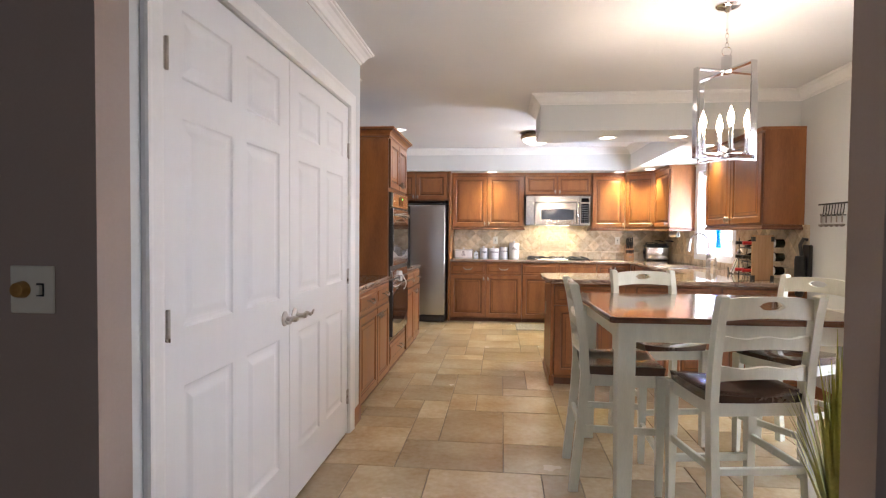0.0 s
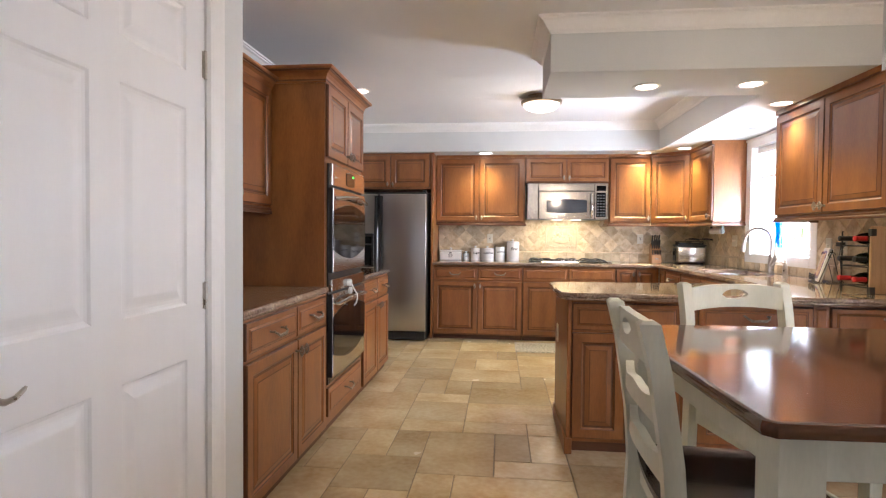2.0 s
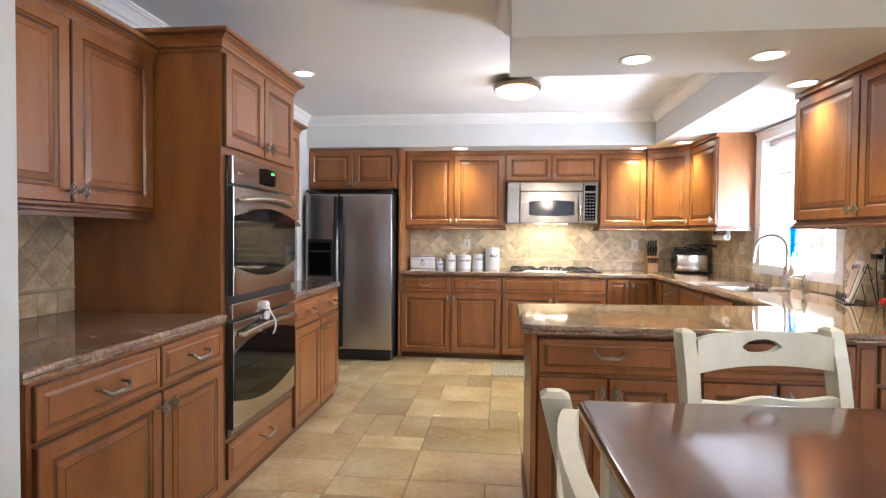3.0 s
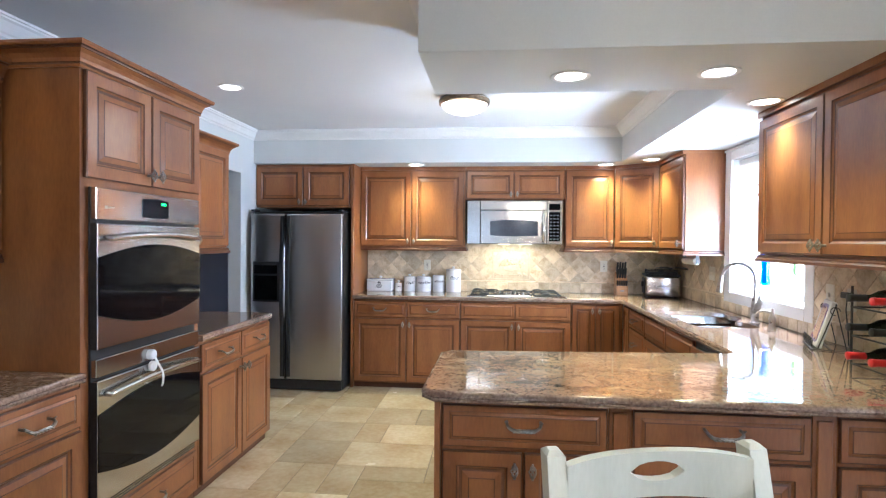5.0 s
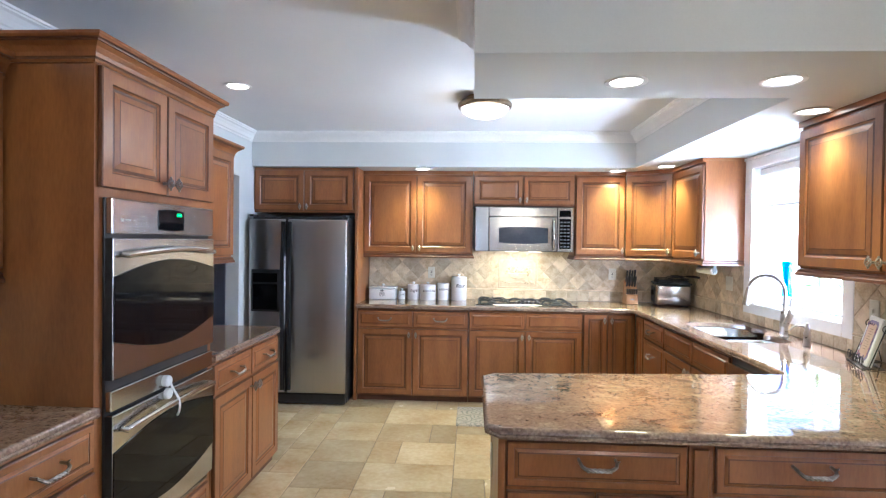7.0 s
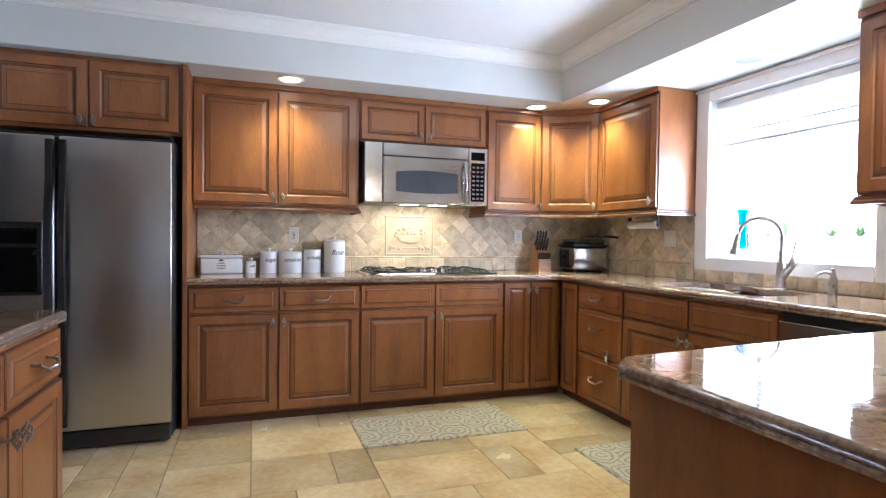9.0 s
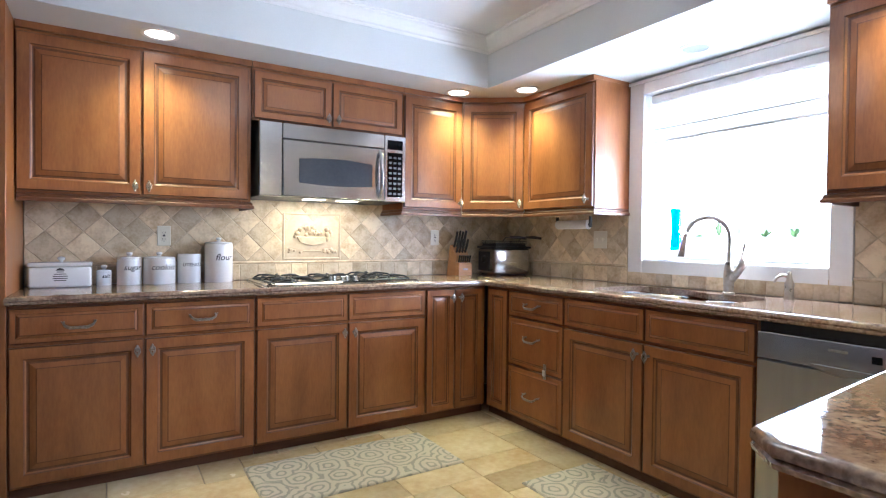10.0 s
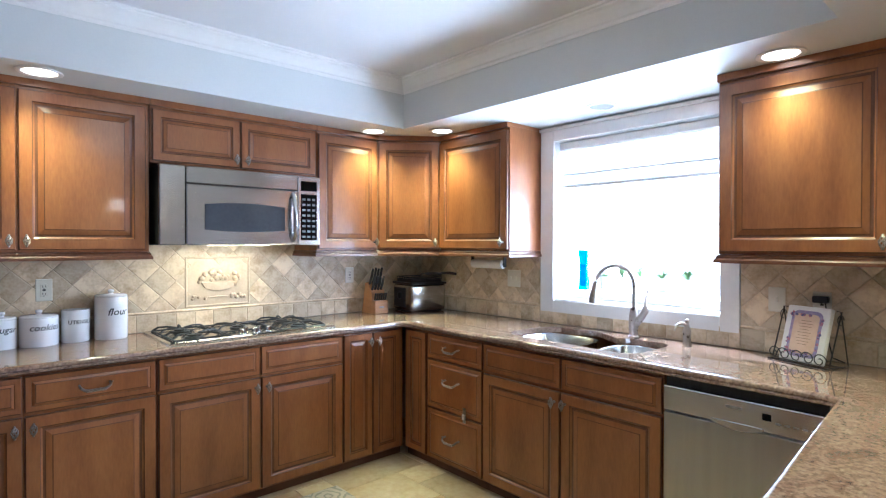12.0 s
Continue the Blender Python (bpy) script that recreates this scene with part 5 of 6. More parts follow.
block = root("knife_block", pose(3.915, 9.56, COUNTER, 0, 0, -4) @ Matrix.Scale(1.12, 4), "beech knife block with black handled knives", "knife block")
bm = bmesh.new()
side = [(-0.045, 0.0), (0.085, 0.0), (0.042, 0.200), (0.020, 0.205), (-0.045, 0.135)]
rings(bm, [[(x, y, z) for y, z in side] for x in (-0.05, 0.05)], True, True)
part("block", bm, BLOCK_WOOD, block)
part("front_step", boxes((-0.049, 0.049, -0.088, -0.0455, 0, 0.088), bevel=0.002), BLOCK_WOOD, block)
part("badge", boxes((-0.018, 0.018, -0.0892, -0.0878, 0.038, 0.050)), PEWTER, block)
for i in range(4):
    for j in range(2):
        bm = bmesh.new()
        x, y, z = -0.034 + 0.022 * i, 0.012 - 0.034 * j, 0.190 - 0.036 * j
        ln = 0.105 - 0.02 * j + 0.006 * (i % 2)
        tube(bm, [(x, y, z), (x, y - ln * 0.28, z + ln * 0.5), (x + 0.002, y - ln * 0.42, z + ln)], [0.008, 0.0095, 0.008], 6)
        part("knife_handle", bm, BLACK, block)
for i in range(6):
    bm = bmesh.new()
    x = -0.040 + 0.016 * i
    tube(bm, [(x, -0.066, 0.087), (x, -0.082, 0.135)], [0.006, 0.0065], 6)
    part("steak_knife_handle", bm, BLACK, block)

fryer = root("deep_fryer", pose(4.285, 9.485, COUNTER, 0, 0, -7), "stainless steel deep fryer with black lid and handle", "deep fryer")
bm = bmesh.new()
box(bm, -0.155, 0.155, -0.14, 0.14, 0.008, 0.205, bevel=0.018, segments=3)
smooth(part("housing", bm, STEEL, fryer))
part("maker_mark", boxes((-0.03, 0.03, -0.1412, -0.1398, 0.095, 0.099)), PEWTER, fryer)
part("control_panel", boxes((-0.160, -0.1545, -0.05, 0.12, 0.03, 0.18), bevel=0.002), BLACK, fryer, "black control panel")
bm = bmesh.new()
rings(bm, [[(x, 0.02 + q * math.cos(a), 0.12 + q * math.sin(a)) for a in (2 * math.pi * k / 16 for k in range(16))] for q, x in ((0.028, -0.160), (0.026, -0.176), (0.020, -0.180))], True, True)
smooth(part("dial", bm, BLACK, fryer))
bm = bmesh.new()
for q in ((-0.16, 0.16, -0.145, -0.125), (-0.16, 0.16, 0.125, 0.145), (-0.16, -0.14, -0.125, 0.125), (0.14, 0.16, -0.125, 0.125)):
    box(bm, *q, 0.205, 0.222, bevel=0.004)
box(bm, -0.139, 0.139, -0.124, 0.124, 0.190, 0.208)
part("lid", bm, BLACK, fryer)
for k in range(2):
    x0, x1 = -0.135 + k * 0.14, -0.005 + k * 0.14
    bm = bmesh.new()
    for z in (0.225, 0.245, 0.262):
        tube(bm, [(x0, -0.11, z), (x1, -0.11, z), (x1, 0.11, z), (x0, 0.11, z), (x0, -0.11, z)], 0.003, 5)
    for i in range(9):
        y = -0.11 + 0.0275 * i
        for x in (x0, x1):
            tube(bm, [(x, y, 0.215), (x, y, 0.262)], 0.0018, 4)
    box(bm, x0 + 0.004, x1 - 0.004, -0.106, 0.106, 0.214, 0.240)
    part("basket", bm, IRON, fryer)
    bm = bmesh.new()
    tube(bm, [(x0 + 0.06, -0.11, 0.262), (x0 + 0.075, -0.125, 0.288), (x0 + 0.11, -0.15, 0.292)], 0.004, 6)
    tube(bm, [(x0 + 0.10, -0.145, 0.292), (x0 + 0.15, -0.18, 0.292), (x0 + 0.20, -0.215, 0.284)], [0.009, 0.012, 0.010], 8)
    smooth(part("basket_handle", bm, BLACK, fryer), 50)
for x in (-0.12, 0.12):
    part("foot", boxes((x - 0.015, x + 0.015, -0.11, 0.11, 0.0, 0.0085)), BLACK, fryer)

roll = root("paper_towel_holder", pose(4.33, 8.78, 1.29), "white paper towel roll under the wall cabinet", "paper towel")
bm = bmesh.new()
rings(bm, [[(0.030 * math.cos(a), y, 0.030 * math.sin(a)) for a in (2 * math.pi * k / 24 for k in range(24))] for y in (-0.135, 0.15)], True, True)
smooth(part("roll", bm, PAPER, roll), 40)
bm = bmesh.new()
for y in (-0.150, 0.158):
    box(bm, -0.012, 0.012, y - 0.003, y + 0.003, -0.018, 0.054)
tube(bm, [(0, -0.15, 0), (0, 0.158, 0)], 0.007, 8)
part("bracket", bm, BLACK, roll)

# cookbook on a scrolled wire stand
stand = root("recipe_stand", pose(4.335, 6.893, COUNTER, 0, 0, -110), "black scrolled wire recipe stand on the worktop", "book stand")


def scroll(cx, cz, r, turns, y, start=0.0, n=22):
    return [(cx + r * (1 - 0.75 * k / n) * math.cos(start + turns * 2 * math.pi * k / n), y, cz + r * (1 - 0.75 * k / n) * math.sin(start + turns * 2 * math.pi * k / n)) for k in range(n + 1)]


bm = bmesh.new()
for cx, st in ((-0.10, 0.0), (-0.055, 3.14), (0.0, 0.0), (0.05, 3.14), (0.10, 0.0)):
    tube(bm, scroll(cx, 0.034, 0.030, 1.3 if st == 0 else -1.3, -0.055, st), 0.0024, 5)
tube(bm, [(-0.13, -0.055, 0.005), (0.13, -0.055, 0.005)], 0.003, 5)
tube(bm, [(-0.13, 0.03, 0.005), (0.13, 0.03, 0.005)], 0.003, 5)
for x in (-0.125, 0.125):
    tube(bm, [(x, -0.06, 0.004), (x, 0.09, 0.004), (x, 0.04, 0.235)], 0.003, 5)
    tube(bm, [(x, -0.03, 0.01), (x, 0.045, 0.235), (x * 0.85, 0.046, 0.235)], 0.003, 5)
    tube(bm, [(x + 0.0, 0.04 + 0.02 * math.cos(q), 0.20 + 0.02 * math.sin(q)) for q in (0.4 * j for j in range(13))], 0.0022, 5)
part("wire_frame", bm, IRON, stand)
book = root("cookbook", pose(4.335, 6.893, COUNTER, 0, 0, -110), "white cookbook with a floral bordered cover leaning on the stand", "book")
lean = pose(0, -0.036, 0.010, -16, 0, 0)
cover = part("cover", boxes((-0.095, 0.095, 0, 0.026, 0, 0.245), bevel=0.004), PAPER, book, "", lean)
LILAC = mat("lilac_border", (0.25, 0.22, 0.42), (0.40, 0.30, 0.46), 60.0, 0.6)
PEACH = mat("peach_panel", (0.62, 0.40, 0.26), (0.72, 0.54, 0.40), 9.0, 0.6)


def rounded(x0, x1, z0, z1, r):
    return arc(x0 + r, z0 + r, r, 180, 270, 4) + arc(x1 - r, z0 + r, r, 270, 360, 4) + arc(x1 - r, z1 - r, r, 0, 90, 4) + arc(x0 + r, z1 - r, r, 90, 180, 4)


bm = bmesh.new()
plate(bm, rounded(-0.068, 0.068, 0.02, 0.225, 0.03), -0.0016, 0.0008, 0.0004)
part("border", bm, LILAC, cover)
bm = bmesh.new()
plate(bm, rounded(-0.055, 0.055, 0.034, 0.210, 0.02), -0.0030, -0.0012, 0.0004)
part("label_panel", bm, PEACH, cover)
bm = bmesh.new()
for k in range(9):
    wd = 0.04 + 0.03 * ((k * 7) % 5) / 5
    box(bm, -wd / 2, wd / 2, -0.0036, -0.0028, 0.075 + k * 0.013, 0.077 + k * 0.013)
part("printed_lines", bm, mat("brown_print", (0.25, 0.16, 0.10), (0.32, 0.2, 0.13), 9.0, 0.6), cover, "unreadable printed lines")
rnd = random.Random(4)
FLOWERS = mat("printed_flowers", (0.10, 0.10, 0.25), (0.45, 0.18, 0.24), 120.0, 0.6, middle=(0.45, 0.55))
bm = bmesh.new()
for k in range(34):
    s, t = rnd.choice((-1, 1)), rnd.random()
    x, z = (s * (0.062 + 0.008 * rnd.random()), 0.03 + 0.185 * t) if k % 3 else ((t - 0.5) * 0.11, 0.04 if s > 0 else 0.205)
    r = 0.004 + 0.004 * rnd.random()
    plate(bm, [(x + r * math.cos(q), z + r * math.sin(q)) for q in (0.9 * j for j in range(7))], -0.0042 - 0.00001 * k, -0.0026, 0.0002)
tagged(part("flower_print", bm, FLOWERS, cover), kind="stuff")

# wine rack
rack = root("wine_rack", pose(4.25, 6.20, COUNTER), "oak and black wire wine rack on the worktop end", "wine rack")
part("side_board", boxes((-0.115, 0.058, -0.145, -0.127, 0.0, 0.385), bevel=0.003), OAK, rack, "light oak end board")
bm = bmesh.new()
for x in (-0.105, 0.048):
    for z in (0.035, 0.153, 0.273):
        tube(bm, [(x, -0.13, z - 0.002), (x, 0.135, z - 0.002)], 0.004, 5)
    tube(bm, [(x, 0.135, 0.0), (x, 0.135, 0.36)], 0.005, 5)
    for z in (0.02, 0.35):
        box(bm, x - 0.014, x + 0.014, -0.149, -0.123, z - 0.02, z + 0.02)
for z in (0.03, 0.151, 0.271):
    tube(bm, [(-0.105, 0.135, z), (0.048, 0.135, z)], 0.004, 5)
tagged(part("wire_frame", bm, IRON, rack), kind="stuff")
for k, (yy, zz, tint) in enumerate(((0.075, 0.315, 0), (-0.065, 0.315, 1), (-0.065, 0.195, 0), (0.075, 0.195, 0), (-0.065, 0.077, 1), (0.075, 0.077, 1))):
    b = root("wine_bottle", pose(4.25 + 0.095, 6.20 + yy, COUNTER + zz, 0, -90, 0), "dark wine bottle lying in the rack, " + ("red" if tint else "black") + " capsule", "bottle", "wine bottles")
    bm = bmesh.new()
    lathe(bm, ((0.030, -0.08), (0.037, -0.075), (0.037, 0.10), (0.030, 0.135), (0.0145, 0.165), (0.0140, 0.19)), 18)
    smooth(part("glass", bm, BOTTLE_GLASS, b), 50)
    bm = bmesh.new()
    lathe(bm, ((0.0150, 0.185), (0.0150, 0.235), (0.0165, 0.238), (0.0165, 0.252), (0.014, 0.254)), 14)
    smooth(part("capsule", bm, RED_FOIL if tint else BLACK, b), 50)
    bm = bmesh.new()
    lathe(bm, ((0.0375, 0.0), (0.0375, 0.085)), 18, cap=False)
    part("bottle_label", bm, PAPER, b)

# black appliance by the wall end, and the hook rail
stick = root("handheld_vacuum", pose(RIGHT - 0.006, 5.845, 0.80, 0, 0, -90), "black cordless handheld vacuum in a wall dock", "vacuum")
bm = bmesh.new()
box(bm, -0.05, 0.05, -0.03, -0.001, 0.10, 0.42, bevel=0.006)
part("dock", bm, BLACK, stick)
bm = bmesh.new()
lathe(bm, ((0.022, 0.0), (0.030, 0.02), (0.034, 0.10), (0.040, 0.18), (0.040, 0.30), (0.034, 0.33)), 18, 0.0, -0.072)
smooth(part("body", bm, BLACK, stick), 50)
bm = bmesh.new()
tube(bm, [(0, -0.06, 0.32), (0, -0.075, 0.42), (0, -0.05, 0.47), (0, -0.02, 0.46)], 0.014, 8)
smooth(part("grip", bm, BLACK, stick), 50)
hooks = root("hook_rail", pose(RIGHT - 0.002, 5.74, 1.50, 0, 0, -90), "black iron hook rail on the wall", "hook rail")
bm = bmesh.new()
box(bm, 0.0, 0.36, -0.006, 0.0, 0.032, 0.044)
box(bm, 0.05, 0.34, -0.010, 0.0, -0.055, -0.048)
for k in range(8):
    x = 0.075 + k * 0.036
    tube(bm, [(x, -0.005, 0.03), (x, -0.012, -0.04), (x, -0.03, -0.05), (x, -0.034, -0.035)], 0.003, 5)
part("bar", bm, IRON, hooks)
for k in range(5):
    sp = root("measuring_spoon", pose(RIGHT - 0.030, 5.655 - k * 0.065, 1.36, 0, 0, -90), "small black measuring spoon hanging on a hook", "spoon", "measuring spoons")
    bm = bmesh.new()
    box(bm, -0.006, 0.006, -0.004, 0.0, 0.035, 0.105)
    lathe(bm, [(0.020 * math.cos(radians(a)), 0.022 - 0.020 * math.sin(radians(a)) * 1.0) for a in range(0, 86, 17)], 14, 0.0, -0.002)
    part("spoon", bm, PEWTER, sp)

# ---- outlets and switches ----


def wall_plate(m, toggles, label, gang=1):
    p = root("wall_plate", m, label, "outlet" if not toggles else "switch")
    w = 0.036 + 0.023 * (gang - 1)
    part("plate", boxes((-w, w, -0.006, 0, -0.058, 0.058), bevel=0.003), PLATE, p)
    for g in range(gang):
        cx = (g - (gang - 1) / 2) * 0.046
        if toggles:
            part("toggle", boxes((cx - 0.006, cx + 0.006, -0.018, -0.0055, -0.012, 0.012), bevel=0.002), PLATE, p)
        else:
            bm = bmesh.new()
            box(bm, cx - 0.017, cx + 0.017, -0.008, -0.0055, -0.034, 0.034, bevel=0.002)
            part("socket", bm, PLATE, p)
            bm = bmesh.new()
            for z in (0.019, -0.019):
                for x in (-0.006, 0.006):
                    box(bm, cx + x - 0.0012, cx + x + 0.0012, -0.0086, -0.0075, z - 0.005, z + 0.005)
                box(bm, cx - 0.0025, cx + 0.0025, -0.0086, -0.0075, z - 0.014, z - 0.010)
            box(bm, cx - 0.007, cx + 0.007, -0.0086, -0.0075, -0.004, 0.004)
            part("slots", bm, BLACK, p)
    return p


SPL = 0.0225
wall_plate(pose(1.915, BACK - SPL, 1.185), False, "ivory wall outlet in the tiled splashback")
wall_plate(pose(3.765, BACK - SPL, 1.195), False, "ivory wall outlet in the tiled splashback")
wall_plate(pose(RIGHT - SPL, 8.665, 1.19, 0, 0, -90), True, "ivory double switch plate beside the window", 2)
wall_plate(pose(RIGHT - SPL, 7.04, 1.17, 0, 0, -90), True, "ivory switch plate above the recipe stand")
wall_plate(pose(RIGHT - SPL, 6.86, 1.16, 0, 0, -90), False, "ivory wall outlet above the recipe stand")
wall_plate(pose(LEFT + SPL, 5.30, 1.16, 0, 0, 90), False, "ivory wall outlet above the side worktop")
wall_plate(pose(2.431, 6.33, 0.60, 0, 0, -90), False, "ivory outlet on the peninsula end panel")
dimmer = wall_plate(pose(0.873, ENTRY - W, 1.145), True, "ivory plate with a brass rotary dimmer on the taupe wall", 2)
bm = bmesh.new()
rings(bm, [[(-0.023 + q * math.cos(a), y, q * math.sin(a)) for a in (2 * math.pi * k / 20 for k in range(20))] for q, y in ((0.021, -0.0065), (0.019, -0.018), (0.017, -0.026), (0.012, -0.028))], True, True)
smooth(part("dimmer_knob", bm, mat("aged_brass", (0.40, 0.22, 0.06), (0.52, 0.31, 0.10), 30.0, 0.4, 0.6), dimmer, "aged brass dimmer knob"))
part("switch_slot", boxes((0.013, 0.033, -0.0075, -0.0055, -0.016, 0.016)), BLACK, dimmer)
clip = root("drawer_lock", pose(RF - 0.021, 8.50, 0.415, 0, 0, -90), "grey plastic child lock strap on a drawer", "child lock")
part("strap", boxes((-0.012, 0.012, -0.008, 0.0, -0.055, 0.035), bevel=0.003), PEWTER, clip)
part("clip", boxes((-0.010, 0.010, -0.016, -0.008, -0.035, 0.0), bevel=0.003), WHITE, clip)
plug = root("plug_adapter", pose(RIGHT - SPL - 0.008, 6.86, 1.17, 0, 0, -90), "black plug adapter with a hanging cord", "plug")
part("adapter", boxes((-0.03, 0.03, -0.035, -0.001, 0.0, 0.03), bevel=0.004), BLACK, plug)
bm = bmesh.new()
tube(bm, [(0.02, -0.03, 0.0), (0.03, -0.04, -0.06), (0.03, -0.03, -0.15), (0.05, -0.035, -0.235), (0.10, -0.05, -0.248)], 0.003, 6)
part("cord", bm, BLACK, plug)

# ---- window sill ----
vase = root("blue_vase", pose(4.70, 8.255, 1.129), "cobalt blue flared glass vase on the window sill", "vase")
bm = bmesh.new()
lathe(bm, ((0.038, 0), (0.036, 0.05), (0.030, 0.12), (0.034, 0.20), (0.042, 0.26), (0.040, 0.26), (0.032, 0.20), (0.028, 0.12), (0.032, 0.02)), 24)
smooth(part("glass", bm, BLUE_GLASS, vase), 60)


def leaf_spray(bm, rnd, n, h, spread, width, base=0.0):
    for _ in range(n):
        a, lean = rnd.uniform(0, 6.283), rnd.uniform(0.1, 1.0) * spread
        ln = h * rnd.uniform(0.6, 1.0)
        side = Vector((-math.sin(a), math.cos(a), 0))
        prev = None
        for k in range(6):
            t = k / 5
            p = Vector((math.cos(a) * lean * t ** 1.6, math.sin(a) * lean * t ** 1.6, base + ln * t * (1 - 0.18 * t * lean / max(spread, 0.01))))
            wd = width * math.sin(math.pi * min(0.98, 0.12 + 0.85 * t)) * 0.5
            cur = (bm.verts.new(p - side * wd), bm.verts.new(p + Vector((0, 0, -wd * 0.4))), bm.verts.new(p + side * wd))
            if prev:
                bm.faces.new((prev[0], prev[1], cur[1], cur[0]))
                bm.faces.new((prev[1], prev[2], cur[2], cur[1]))
            prev = cur


for k, (y, x, h) in enumerate(((8.16, 4.80, 0.06), (8.035, 4.80, 0.20), (7.955, 4.90, 0.13), (7.815, 4.90, 0.12), (7.655, 4.90, 0.12))):
    rnd = random.Random(20 + k)
    p = root("potted_plant", pose(x, y, 1.129), "small green plant in a pale pot on the window sill", "plant", "sill plants")
    bm = bmesh.new()
    lathe(bm, ((0.030, 0), (0.034, 0.05), (0.040, 0.085), (0.036, 0.085), (0.033, 0.07)), 18)
    smooth(part("pot", bm, TERRACOTTA, p), 50)
    bm = bmesh.new()
    leaf_spray(bm, rnd, 60, h * 0.8, 0.09, 0.008, 0.07)
    tagged(part("foliage", bm, LEAF, p), kind="stuff")

# tall grass plant by the entry
grass = root("grass_plant", pose(3.10, 3.04, 0), "tall artificial grass plant in a dark pot by the opening", "plant")
bm = bmesh.new()
lathe(bm, ((0.09, 0), (0.11, 0.10), (0.125, 0.20), (0.115, 0.20), (0.11, 0.17)), 24)
smooth(part("pot", bm, BLACK, grass), 50)
bm = bmesh.new()
leaf_spray(bm, random.Random(9), 120, 0.86, 0.17, 0.016, 0.16)
tagged(part("foliage", bm, GRASSY, grass), kind="stuff")

# ---- rugs ----


def rug_material():
    m, n, l, p = nodes_of("scrolled_rug_print")
    tex, vor, wav = n.new("ShaderNodeTexCoord"), n.new("ShaderNodeTexVoronoi"), n.new("ShaderNodeMath")
    vor.inputs["Scale"].default_value = 6.0
    vor.voronoi_dimensions = "2D"
    warp = n.new("ShaderNodeTexNoise")
    warp.inputs["Scale"].default_value = 14
    mixv = n.new("ShaderNodeVectorMath")
    mixv.operation = "MULTIPLY_ADD"
    mixv.inputs[1].default_value = (0.06, 0.06, 0)
    l.new(tex.outputs["Object"], warp.inputs["Vector"])
    l.new(warp.outputs["Color"], mixv.inputs[0])
    l.new(tex.outputs["Object"], mixv.inputs[2])
    l.new(mixv.outputs[0], vor.inputs["Vector"])
    scl = n.new("ShaderNodeMath")
    scl.operation = "MULTIPLY"
    scl.inputs[1].default_value = 30
    l.new(vor.outputs["Distance"], scl.inputs[0])
    wav.operation = "SINE"
    l.new(scl.outputs[0], wav.inputs[0])
    ramp = n.new("ShaderNodeValToRGB")
    ramp.color_ramp.elements[0].position, ramp.color_ramp.elements[0].color = 0.12, rgb((0.24, 0.22, 0.20))
    ramp.color_ramp.elements[1].position, ramp.color_ramp.elements[1].color = 0.45, rgb((0.41, 0.355, 0.30))
    half = n.new("ShaderNodeMapRange")
    half.inputs["From Min"].default_value = -1
    l.new(wav.outputs[0], half.inputs[0])
    l.new(half.outputs[0], ramp.inputs[0])
    l.new(ramp.outputs[0], p.inputs["Base Color"])
    p.inputs["Roughness"].default_value = 0.8
    return m


RUG = rug_material()
for x0, x1, y0, y1, where in ((2.22, 3.24, 8.47, 8.97, "before the cooktop"), (3.34, 3.80, 7.28, 8.12, "before the sink")):
    r = root("kitchen_mat", pose((x0 + x1) / 2, (y0 + y1) / 2, 0), "beige and grey scroll patterned kitchen mat " + where, "mat", "kitchen mats")
    bm = bmesh.new()
    hx, hy = (x1 - x0) / 2, (y1 - y0) / 2
    rings(bm, [[(-hx + i, -hy + i, z), (hx - i, -hy + i, z), (hx - i, hy - i, z), (-hx + i, hy - i, z)] for i, z in ((0, 0.0005), (0, 0.004), (0.006, 0.010), (0.02, 0.011))], True, True)
    part("mat", bm, RUG, r)

# ---- cast relief panel over the cooktop ----
med = root("relief_panel", pose(2.807, BACK - 0.013, 1.192), "cast stone relief panel of a fruit bowl above the cooktop", "relief")
bm = bmesh.new()
rings(bm, [[(-a, y, -b), (a, y, -b), (a, y, b), (-a, y, b)] for a, b, y in ((0.200, 0.156, 0.0), (0.200, 0.156, -0.010), (0.195, 0.151, -0.013), (0.190, 0.146, -0.013), (0.186, 0.142, -0.007))], True, True)
part("tile", bm, RELIEF, med)
bm = bmesh.new()
rnd = random.Random(2)
bowl = [(-0.11, 0.0), (-0.09, -0.035), (-0.05, -0.058), (0, -0.065), (0.05, -0.058), (0.09, -0.035), (0.11, 0.0)]
plate(bm, bowl, -0.024, -0.006, 0.007)
part("bowl", bm, RELIEF, med)
bm = bmesh.new()
for k in range(46):
    if k < 30:
        x, z, r = rnd.uniform(-0.125, 0.125), rnd.uniform(0.0, 0.06) - 0.0, rnd.uniform(0.009, 0.020)
        z -= 0.03 * (abs(x) > 0.10)
    elif k < 38:
        x, z, r = rnd.uniform(-0.16, -0.07), rnd.uniform(-0.112, -0.088), 0.010
    else:
        x, z, r = rnd.uniform(0.08, 0.16), rnd.uniform(-0.105, -0.085), 0.014
    made = bmesh.ops.create_icosphere(bm, subdivisions=2, radius=r)
    bmesh.ops.translate(bm, verts=made["verts"], vec=(x, -0.0125, z))
tagged(smooth(part("fruit", bm, RELIEF, med), 60), kind="stuff")
bm = bmesh.new()
tube(bm, [(-0.06, -0.010, -0.10), (0.0, -0.011, -0.095), (0.07, -0.010, -0.10)], [0.004, 0.006, 0.004], 8)
part("spoon", bm, RELIEF, med)

# ---- tiled splashback ----


